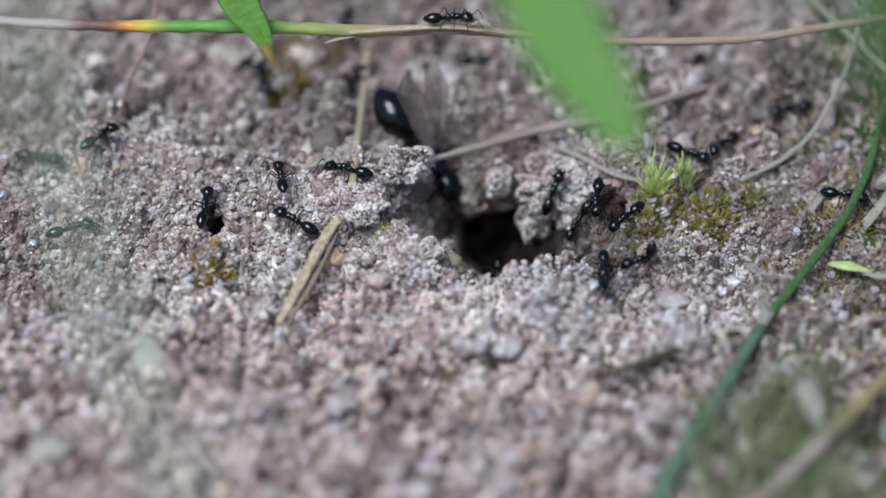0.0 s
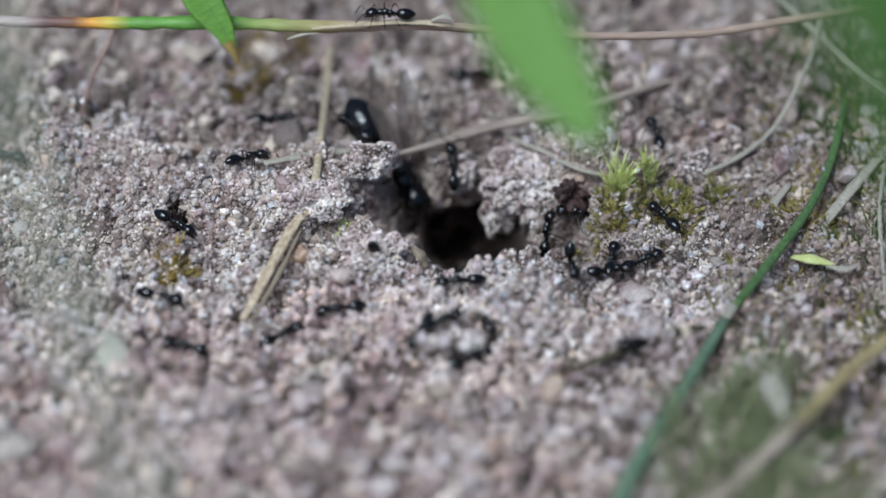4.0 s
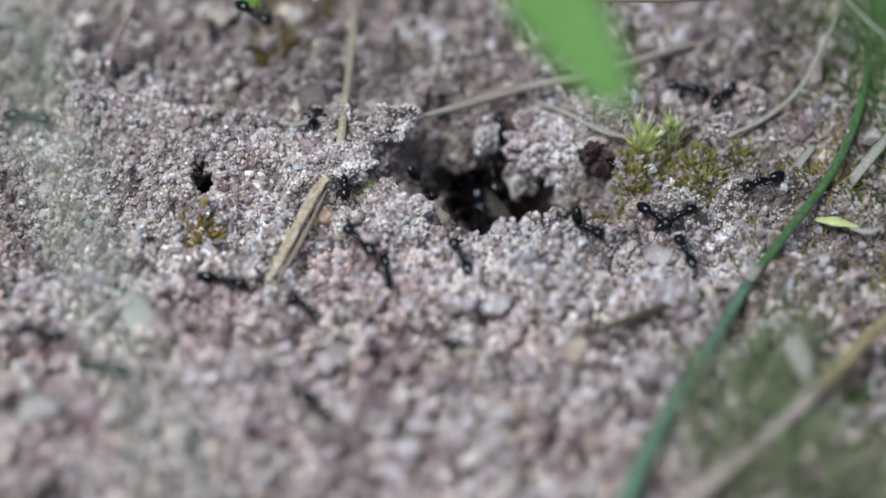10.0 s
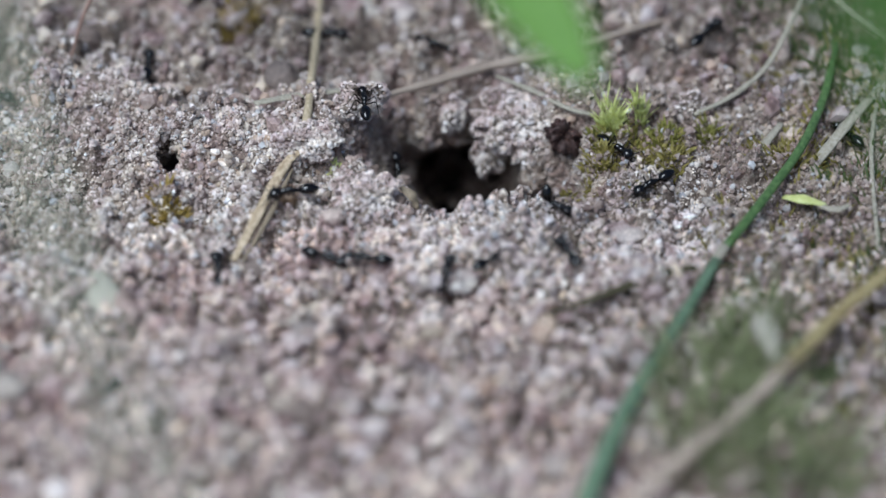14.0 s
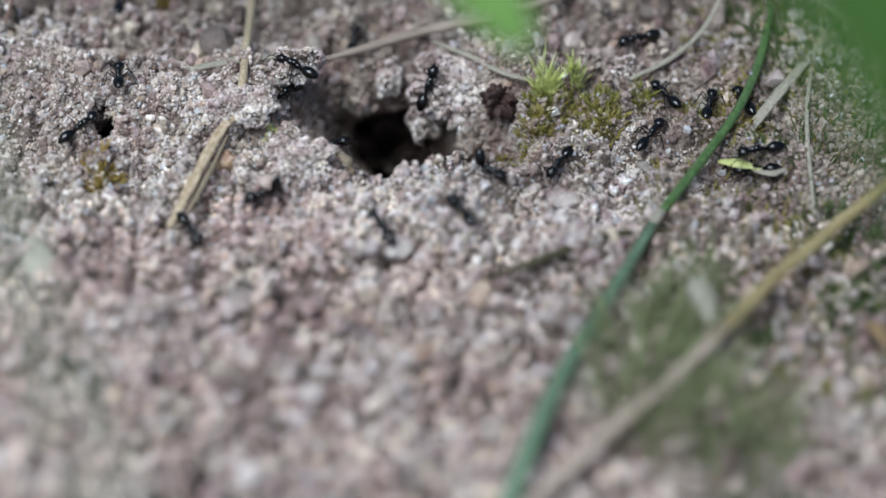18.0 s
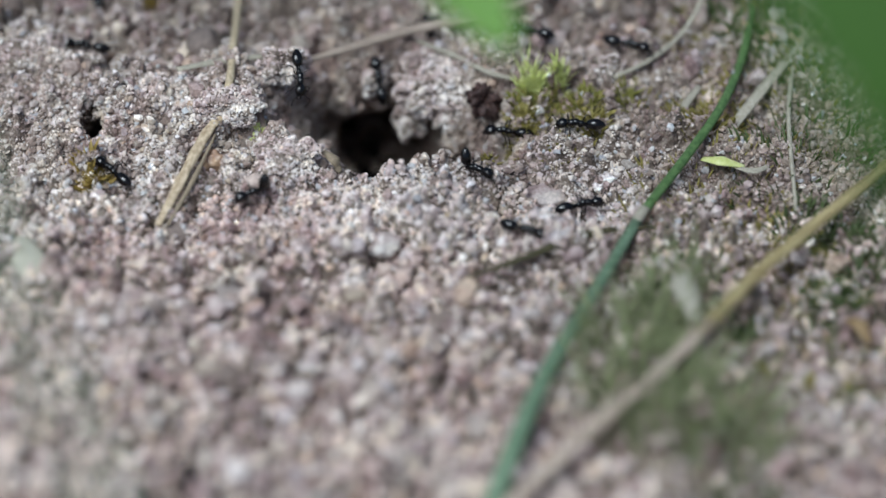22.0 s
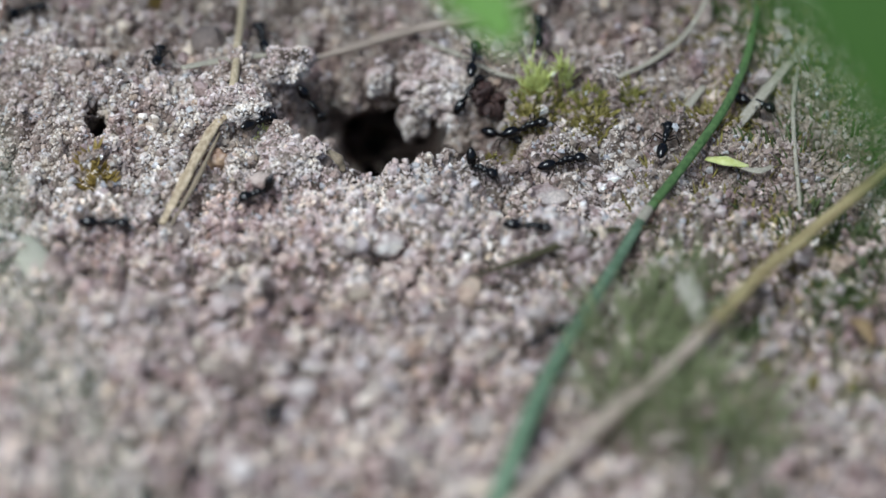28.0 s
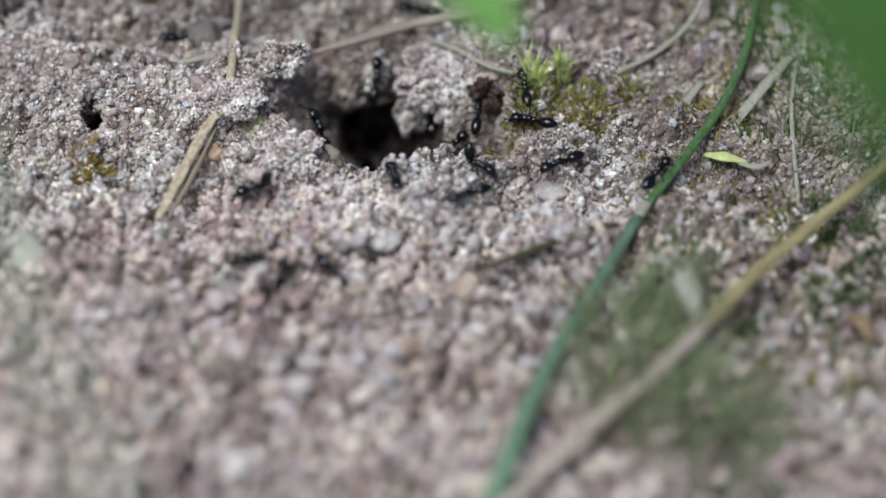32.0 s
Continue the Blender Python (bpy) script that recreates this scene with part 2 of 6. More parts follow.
DARK_CRUMB = grain_material("dark_red_crumb", [(0.0, (0.035, 0.016, 0.012)), (0.7, (0.085, 0.04, 0.032)), (1.0, (0.17, 0.10, 0.085))])
AMBER = grain_material("amber_pebble", [(0.0, (0.24, 0.15, 0.09)), (0.5, (0.32, 0.22, 0.14)), (1.0, (0.36, 0.26, 0.18))], rough=(0.25, 0.4))
MILKY = grain_material("milky_quartz", [(0.0, (0.42, 0.39, 0.37)), (0.5, (0.46, 0.43, 0.41)), (1.0, (0.50, 0.47, 0.45))], rough=(0.2, 0.3))
DARK_SOIL = grain_material("dark_red_soil", [(0.0, (0.035, 0.02, 0.017)), (0.5, (0.05, 0.027, 0.023)), (1.0, (0.06, 0.035, 0.03))], rough=(0.7, 0.8))
GLASSY = glassy_material()
STEM = stem_material()
LEAF = plant_material("fresh_leaf", (0.12, 0.27, 0.03), (0.22, 0.41, 0.055), (6, 40, 1), 0.5, through=0.35)
# Leaf green darkened: the near leaf's shade is put into its colour.
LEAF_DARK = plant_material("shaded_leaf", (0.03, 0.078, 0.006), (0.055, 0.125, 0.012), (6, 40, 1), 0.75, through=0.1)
BLADE = plant_material("grass_blade", (0.075, 0.14, 0.045), (0.17, 0.27, 0.10), (5, 60, 1), 0.4, through=0.25)
HAZE_BLADE = plant_material("pale_grass_blade", (0.40, 0.45, 0.31), (0.54, 0.59, 0.42), (5, 60, 1), 0.5, through=0.3)
# Lower half of the grass blade, paler and greyer than its tip.
BLADE_PALE = plant_material("pale_lower_blade", (0.11, 0.18, 0.10), (0.24, 0.33, 0.22), (5, 60, 1), 0.45, through=0.2)
STRAW = plant_material("dry_straw", (0.36, 0.28, 0.17), (0.58, 0.48, 0.33), (9, 30, 1), 0.6)
STICK = plant_material("flecked_dry_stick", (0.27, 0.19, 0.11), (0.66, 0.54, 0.38), (7, 22, 1), 0.65)
STRAW_GREY = plant_material("weathered_straw", (0.27, 0.24, 0.18), (0.46, 0.42, 0.34), (9, 30, 1), 0.7)
STALK = plant_material("yellow_stalk", (0.17, 0.12, 0.05), (0.46, 0.38, 0.19), (13, 9, 1), 0.6)
STALK_PALE = plant_material("pale_stalk", (0.24, 0.18, 0.14), (0.50, 0.41, 0.33), (13, 9, 1), 0.65)
TWIG = plant_material("brown_twig", (0.16, 0.12, 0.08), (0.34, 0.275, 0.19), (12, 40, 1), 0.7)
ROOTLET = plant_material("thin_rootlet", (0.22, 0.13, 0.10), (0.38, 0.25, 0.20), (9, 40, 1), 0.6)
MOSS_TIP = plant_material("bright_moss", (0.68, 0.72, 0.20), (0.90, 0.92, 0.52), (3, 6, 1), 0.5, through=0.3)
MOSS_GREEN = plant_material("green_moss", (0.17, 0.16, 0.03), (0.40, 0.39, 0.10), (3, 6, 1), 0.55, through=0.3)
MOSS_OLIVE = plant_material("olive_moss", (0.19, 0.16, 0.035), (0.42, 0.36, 0.11), (3, 6, 1), 0.6, through=0.2)
MOSS_DULL = plant_material("dull_green_moss", (0.24, 0.27, 0.12), (0.56, 0.60, 0.34), (3, 6, 1), 0.6, through=0.35)
MOSS_DARK = plant_material("dark_green_moss", (0.05, 0.075, 0.025), (0.15, 0.19, 0.07), (3, 6, 1), 0.6, through=0.2)
MOSS_BROWN = plant_material("brown_moss", (0.17, 0.115, 0.02), (0.36, 0.26, 0.07), (3, 6, 1), 0.6)
DARK_STICK = plant_material("shadow_dark_stick", (0.03, 0.027, 0.012), (0.10, 0.085, 0.04), (9, 30, 1), 0.8)
DEAD_LEAF = plant_material("dead_leaf", (0.19, 0.12, 0.055), (0.31, 0.22, 0.115), (5, 9, 1), 0.6)
HUSK = plant_material("pale_husk", (0.50, 0.46, 0.36), (0.64, 0.60, 0.51), (8, 20, 1), 0.6, through=0.3)
ANT_SHELL = ant_material("black_ant_shell", (0.0025, 0.002, 0.002), (0.007, 0.005, 0.0045), 0.1)
ANT_LIMB = ant_material("dark_ant_limb", (0.008, 0.005, 0.004), (0.02, 0.012, 0.009), 0.25)
QUEEN_SHELL = ant_material("black_queen_shell", (0.0025, 0.0025, 0.003), (0.006, 0.005, 0.005), 0.1)
WING = wing_material()


# ---- the lie of the land, in millimetres ----
LATTICE = np.random.RandomState(5).rand(64, 64)


def vnoise(x, y):
    xi, yi = np.floor(x).astype(int), np.floor(y).astype(int)
    fx, fy = x - xi, y - yi
    fx, fy = fx * fx * (3 - 2 * fx), fy * fy * (3 - 2 * fy)
    a, b = LATTICE[xi % 64, yi % 64], LATTICE[(xi + 1) % 64, yi % 64]
    c, d = LATTICE[xi % 64, (yi + 1) % 64], LATTICE[(xi + 1) % 64, (yi + 1) % 64]
    return (a * (1 - fx) + b * fx) * (1 - fy) + (c * (1 - fx) + d * fx) * fy - 0.5


def bell(x, y, cx, cy, rx, ry, turn=0.0):
    c, s = math.cos(radians(turn)), math.sin(radians(turn))
    u, v = (x - cx) * c + (y - cy) * s, (y - cy) * c - (x - cx) * s
    return np.exp(-(u / rx) ** 2 - (v / ry) ** 2)


def pit(x, y, cx, cy, rx, ry, steep):
    r = np.sqrt(((x - cx) / rx) ** 2 + ((y - cy) / ry) ** 2) + 0.22 * vnoise(x / 1.3 + 3, y / 1.3)
    s = np.clip((1 + steep - r) / (2 * steep), 0, 1)
    return s * s * (3 - 2 * s)


HOLE = (4.1, 8.9)
NODE = (-17.5, 6.3)


def delve(x, y, z):
    """How far the burrow has slipped back under its far edge."""
    a = 1.35 * np.clip(-3.9 - z, 0, 12) * pit(x, y, HOLE[0] - 0.5, HOLE[1] + 1.1, 5.6, 6.2, 0.1)
    return a + 1.1 * np.clip(0.6 - z, 0, 9) * pit(x, y, NODE[0], NODE[1], 1.5, 1.9, 0.1)


def crater(x, y):
    """The bowl in which the burrow lies, steep at its near rim."""
    r = np.sqrt(((x - 2.6) / 7.8) ** 2 + ((y - 8.0) / 7.0) ** 2) + 0.3 * vnoise(x / 3 + 11, y / 3)
    s = np.clip((1.1 - r) / 0.5, 0, 1)
    return s * s * (3 - 2 * s)


def gentle(x, y):
    """The ground without its small lumps and holes."""
    z = 1.5 * vnoise(x / 17 + 4, y / 17) + 0.8 * vnoise(x / 6 + 9, y / 6 + 2)
    z = z + 2.5 * bell(x, y, -14.5, 8.4, 9.5, 4.6, 8) + 0.9 * bell(x, y, -21.5, 12.5, 4.0, 3.0) + 1.0 * bell(x, y, -6.5, 6.5, 3.0, 3.4) + 0.6 * bell(x, y, 2.0, 0.2, 7, 1.6)
    z = z - 0.5 * bell(x, y, 12.0, 6.0, 5, 4) + 0.15 * bell(x, y, 3.0, 0.2, 8, 1.3) - 4.4 * crater(x, y)
    return z * np.exp(-(x * x + y * y) / 90.0 ** 2)


def clumps(x, y):
    """Crumbs of soil grown together: rounded backs with creases between them."""
    w = 1 + 0.3 * np.clip((-3 - y) / 4, 0, 1) + 0.3 * np.clip((y - 14) / 5, 0, 1)
    a = np.abs(vnoise(x / 1.9 + 7 + 1.3 * vnoise(x / 1.5, y / 1.5), y / 1.7 + 3 + 1.3 * vnoise(x / 1.4 + 8, y / 1.6)))
    b = np.abs(vnoise(x / 0.95 + 1, y / 0.9 + 17 + 0.5 * vnoise(x / 0.9, y / 0.9)))
    c = np.abs(vnoise(x / 2.7 + 21, y / 2.3 + 5)) * np.clip((-2 - y) / 5, 0, 1)
    f = vnoise(x / 0.42 + 3, y / 0.42 + 9) + 0.6 * vnoise(x / 0.8 + 13, y / 0.6 + 1)
    d = np.clip(0.09 - np.abs(vnoise(x / 1.25 + 41 + 0.9 * vnoise(x / 0.7, y / 0.8 + 6), y / 1.1 + 23)), 0, 0.09)
    return w * (4.2 * a + 2.3 * b + 0.75 * f - 7.0 * d - 0.72) + 3.6 * c - 0.35 * np.clip((-2 - y) / 5, 0, 1)


def height(x, y):
    z = gentle(x, y) + (1.5 * vnoise(x / 2.9, y / 2.9) + 0.5 * vnoise(x / 1.3 + 2, y / 1.3 + 5) + clumps(x, y)) * np.exp(-(x * x + y * y) / 120.0 ** 2)
    z = z - 9.6 * pit(x, y, HOLE[0] + 0.1, HOLE[1], 4.1, 5.9, 0.12) - 4.6 * pit(x, y, -0.8, 12.0, 2.5, 2.1, 0.32) - 2.2 * pit(x, y, -1.6, 15.2, 2.2, 2.2, 0.35)
    z = z - 7.0 * pit(x, y, NODE[0], NODE[1], 0.85, 1.3, 0.2) - 1.7 * pit(x, y, NODE[0] + 2.9, NODE[1] + 0.1, 2.6, 0.55, 0.5)
    z = z - 5.4 * pit(x, y, 10.3, 6.8, 2.3, 2.8, 0.35) - 1.9 * pit(x, y, 1.0, 17.2, 4.5, 1.6, 0.6) - 1.5 * pit(x, y, -15.8, 14.6, 1.6, 1.5, 0.4) - 1.3 * pit(x, y, -3.0, 20.5, 2.2, 1.4, 0.5) - 1.6 * pit(x, y, -7.0, 4.6, 1.0, 0.7, 0.5) - 1.8 * pit(x, y, -4.6, 17.6, 1.6, 0.9, 0.5) - 1.6 * pit(x, y, 2.0, 19.3, 1.3, 0.9, 0.5) - 1.5 * pit(x, y, -9.5, 9.0, 0.9, 0.6, 0.5)
    return z


# the ground on a close grid, for what stands or walks on it
LAND_X, LAND_Y, LAND_STEP = np.arange(-50, 52, 0.15), np.arange(-46, 52, 0.15), 0.15
LAND = height(*np.meshgrid(LAND_X, LAND_Y, indexing="ij"))
EVEN = gentle(*np.meshgrid(LAND_X, LAND_Y, indexing="ij"))
CLODS = []


def on_grid(grid, x, y):
    i = np.clip(np.rint((x - LAND_X[0]) / LAND_STEP).astype(int), 0, len(LAND_X) - 1)
    j = np.clip(np.rint((y - LAND_Y[0]) / LAND_STEP).astype(int), 0, len(LAND_Y) - 1)
    return grid[i, j]


def footing(x, y):
    """What the ants walk on: the ground and its clods, but for the depth of the holes, at whose walls they cling."""
    z = np.maximum(on_grid(LAND, x, y), on_grid(EVEN, x, y) - 1.2)
    for (cx, cy, cz), (rx, ry, rz) in CLODS:
        if abs(x[0] - cx) > rx + 2 or abs(y[0] - cy) > ry + 2:
            continue
        d = ((x - cx) / rx) ** 2 + ((y - cy) / ry) ** 2
        z = np.where(d < 0.9, np.maximum(z, cz + rz * np.sqrt(np.clip(1 - d, 0, 1))), z)
    return z


def part(name, mesh, mat, parent=None, label=""):
    """Links a mesh or a bmesh as one object, under its thing where one is given."""
    if isinstance(mesh, bmesh.types.BMesh):
        bm, mesh = mesh, bpy.data.meshes.new(name)
        bm.to_mesh(mesh)
        bm.free()
    if mat and not mesh.materials:
        mesh.materials.append(mat)
    ob = new(name, mesh)
    if parent:
        ob.parent = parent
    return tagged(ob, label)


def mesh_of(name, verts, faces, smooth=True, uvs=None):
    """A mesh from numpy arrays; all faces have the same number of corners."""
    me = bpy.data.meshes.new(name)
    k = faces.shape[1]
    me.vertices.add(len(verts))
    me.vertices.foreach_set("co", np.asarray(verts, np.float32).ravel())
    me.loops.add(faces.size)
    me.loops.foreach_set("vertex_index", faces.astype(np.int32).ravel())
    me.polygons.add(len(faces))
    me.polygons.foreach_set("loop_start", np.arange(0, faces.size, k, dtype=np.int32))
    me.polygons.foreach_set("loop_total", np.full(len(faces), k, np.int32))
    me.polygons.foreach_set("use_smooth", np.full(len(faces), smooth))
    if uvs is not None:
        me.uv_layers.new(name="UVMap").data.foreach_set("uv", np.asarray(uvs, np.float32)[faces.ravel()].ravel())
    me.update()
    me.validate()
    return me


def axis(lo, hi, step, reach):
    fine = np.arange(lo, hi + step / 2, step)
    grow = step * 1.28 ** np.arange(1, 90)
    grow = np.cumsum(grow)
    grow = grow[grow < reach]
    return np.concatenate([lo - grow[::-1], fine, hi + grow])


def build_ground():
    ax, ay = axis(-44, 48, 0.18, 60000), axis(-38, 46, 0.18, 60000)
    X, Y = np.meshgrid(ax, ay, indexing="ij")
    Z = height(X, Y)
    # the burrow runs down and away, under its far edge
    Y = Y + delve(X, Y, Z)
    verts = np.stack([X, Y, Z], -1).reshape(-1, 3) * MM
    nx, ny = len(ax), len(ay)
    i = np.arange(nx * ny).reshape(nx, ny)
    faces = np.stack([i[:-1, :-1], i[1:, :-1], i[1:, 1:], i[:-1, 1:]], -1).reshape(-1, 4)
    ob = part("ground", mesh_of("ground", verts, faces), SOIL)
    return tagged(ob, "bare grey-brown sandy soil with a burrow opening", "ground", kind="structure")


def ico(level=1):
    bm = bmesh.new()
    bmesh.ops.create_icosphere(bm, subdivisions=level, radius=1.0)
    v = np.array([p.co[:] for p in bm.verts])
    f = np.array([[p.index for p in q.verts] for q in bm.faces])
    bm.free()
    return v, f


ICO_V, ICO_F = ico(1)


def grain_mesh(name, places, radii, seed, flat=(0.45, 1.0), rough=0.36, form=None):
    """Many small angular grains in one mesh: places in mm, radii in mm."""
    rng = np.random.RandomState(seed)
    n = len(places)
    fv, ff = form or (ICO_V, ICO_F)
    q = rng.normal(size=(n, 4))
    q /= np.linalg.norm(q, axis=1)[:, None]
    w, x, y, z = q.T
    rot = np.stack([1 - 2 * (y * y + z * z), 2 * (x * y - w * z), 2 * (x * z + w * y), 2 * (x * y + w * z), 1 - 2 * (x * x + z * z), 2 * (y * z - w * x),
                    2 * (x * z - w * y), 2 * (y * z + w * x), 1 - 2 * (x * x + y * y)], -1).reshape(n, 3, 3)
    scale = radii[:, None] * np.stack([rng.uniform(0.85, 1.3, n), rng.uniform(0.75, 1.0, n), rng.uniform(*flat, n)], -1)
    base = fv[None] * (1 + rng.uniform(-rough, rough, (n, len(fv), 1)))
    v = np.einsum("nij,nkj->nki", rot, base * scale[:, None, :]) + places[:, None, :]
    f = (ff[None] + (np.arange(n) * len(fv))[:, None, None]).reshape(-1, 3)
    return mesh_of(name, v.reshape(-1, 3) * MM, f, smooth=False)


def pale_share(x, y):
    """Where the ants have heaped pale, washed grains: round the burrow and on the bank."""
    # Last two bells: browner grains paint the shade of two hollows by the burrow.
    w = bell(x, y, -13.5, 7.5, 10.5, 6.0, 8) + bell(x, y, 1.0, 1.2, 9.0, 2.8) + bell(x, y, -4.5, 5.5, 3.5, 4.0) + 0.6 * bell(x, y, 17, 3.5, 6, 5) + 0.5 * bell(x, y, 6, 10, 5, 4) + 0.75 * bell(x, y, -4, -3, 12, 4.5) + 0.85 * np.clip((-3 - y) / 5, 0, 1) + 1.05 * bell(x, y, -22, 18, 11, 7) - 0.9 * np.clip((x - 17) / 8, 0, 1) * np.clip((y - 3) / 5, 0.1, 1) + 0.55 * bell(x, y, 20, -1, 7, 5) - 0.5 * np.clip((y - 13) / 4, 0, 1) - 1.2 * bell(x, y, 2, 16.5, 6, 3) - 1.2 * bell(x, y, 11, 8, 3, 3.5)
    return np.clip(w * 1.25 + 0.5 * vnoise(x / 2.1, y / 2.1 + 8), 0, 0.95)


SPLINTER = (np.array([(1, 0, 0), (-1, 0, 0), (0, 1, 0), (0, -1, 0), (0, 0, 1), (0, 0, -1.0)]),
            np.array([(0, 2, 4), (2, 1, 4), (1, 3, 4), (3, 0, 4), (2, 0, 5), (1, 2, 5), (3, 1, 5), (0, 3, 5)]))


def strew(name, label, n, box, size, pale, seed, form, mat, spread=0.48):
    """Loose grains over a stretch of ground: those in the pale heaps, or those outside them."""
    rng = np.random.RandomState(seed)
    x, y = rng.uniform(box[0], box[1], n), rng.uniform(box[2], box[3], n)
    keep = (rng.rand(n) < pale_share(x, y)) == pale
    x, y = x[keep], y[keep]
    r = np.clip(size * np.exp(rng.normal(0, spread, len(x))) * (1 + 0.9 * np.clip(vnoise(x / 7 + 30, y / 7) + 0.1, 0, 1)), 0.05, 0.34)
    z = height(x, y)
    keep = z > gentle(x, y) - 7
    x, y, z, r = x[keep], y[keep], z[keep], r[keep]
    p = np.stack([x, y + delve(x, y, z), z + r * rng.uniform(-0.9, 0.45, len(r))], -1)
    ob = part(name, grain_mesh(name, p, r, seed + 1, form=form), mat)
    tagged(ob, label, "sand", kind="stuff")


def strew_grains():
    near, grey, pale = (-36, 42, -7, 16), "loose grey, mauve and tan sand grains on the soil", "pale washed sand grains heaped round the burrow"
    tan = "crumbly tan and pink sand before the burrow"
    strew("sand_grains", grey, 30000, near, 0.17, False, 12, None, GRAINS)
    strew("sand_grains", grey, 70000, near, 0.10, False, 16, SPLINTER, GRAINS)
    strew("quartz_grains", "clear glinting quartz grains among the sand", 5200, near, 0.17, True, 40, None, GLASSY, 0.35)
    strew("quartz_grains", "clear glinting quartz grains among the sand", 2600, near, 0.16, False, 44, None, GLASSY, 0.35)
    rim, foot = (-36, 42, -1.5, 16), (-36, 42, -7, -1.5)
    strew("pale_sand", pale, 34000, rim, 0.105, True, 18, None, CRUMB, 0.55)
    strew("pale_sand", pale, 90000, rim, 0.075, True, 20, SPLINTER, CRUMB)
    strew("tan_sand", tan, 20000, foot, 0.14, True, 26, None, TAN_SAND)
    strew("tan_sand", tan, 16000, foot, 0.1, True, 28, SPLINTER, CRUMB)
    for box, n, mat in (((-42, 46, 16, 44), 26000, CRUMB), ((-42, 46, -36, -7), 32000, TAN_SAND)):
        strew("sand_grains", grey, n, box, 0.22, False, 22, None, GRAINS)
        strew("tan_sand", tan, n, box, 0.22, True, 24, None, mat)


def strew_walls():
    """Grains that cling to the steep sides of the burrow and the hollows beside it."""
    rng = np.random.RandomState(33)
    x, y = rng.uniform(-22, 14, 420000), rng.uniform(1, 21, 420000)
    e = 0.12
    slope = np.hypot(height(x + e, y) - height(x - e, y), height(x, y + e) - height(x, y - e)) / (2 * e)
    keep = rng.rand(len(x)) < np.clip((slope - 0.9) / 14, 0, 0.3)
    x, y = x[keep], y[keep]
    z = height(x, y)
    keep = z > gentle(x, y) - 9
    x, y, z = x[keep], y[keep], z[keep]
    r = np.clip(0.12 * np.exp(rng.normal(0, 0.5, len(x))), 0.05, 0.4)
    ob = part("wall_grains", grain_mesh("wall_grains", np.stack([x, y + delve(x, y, z), z], -1), r, 34), GRAINS)
    tagged(ob, "grey-brown grains clinging to the burrow's walls", "sand", kind="stuff")


def strew_gravel():
    rng = np.random.RandomState(14)
    n = 15000
    x, y = rng.uniform(-42, 46, n), rng.uniform(-36, 44, n)
    far = np.clip((y - 9) / 5, 0, 1) + np.clip((-5 - y) / 6, 0, 1)
    keep = rng.rand(n) < 0.06 + 0.9 * far
    keep &= height(x, y) > gentle(x, y) - 3
    x, y = x[keep], y[keep]
    r = np.clip(0.30 * np.exp(rng.normal(0, 0.5, len(x))) * (1 + 0.25 * np.clip((-7 - y) / 6, 0, 1)), 0.16, 1.0)
    p = np.stack([x, y, height(x, y) + r * rng.uniform(-0.2, 0.4, len(r))], -1)
    ob = part("fine_gravel", grain_mesh("fine_gravel", p, r, 15, (0.55, 0.95), 0.3, None), GRAVEL)
    tagged(ob, "small rounded crumbs of gravel among the sand", "gravel", kind="stuff")


ground = build_ground()
strew_grains()
strew_walls()
strew_gravel()


# ---- shapes ----
def spline(points, n):
    p = np.array(points, float)
    p = np.vstack([2 * p[0] - p[1], p, 2 * p[-1] - p[-2]])
    out = []
    for s in np.linspace(0, len(points) - 1 - 1e-6, n):
        i, t = int(s), s - int(s)
        a, b, c, d = p[i:i + 4]
        out.append(0.5 * (2 * b + (c - a) * t + (2 * a - 5 * b + 4 * c - d) * t * t + (3 * b - a - 3 * c + d) * t ** 3))
    return np.array(out)


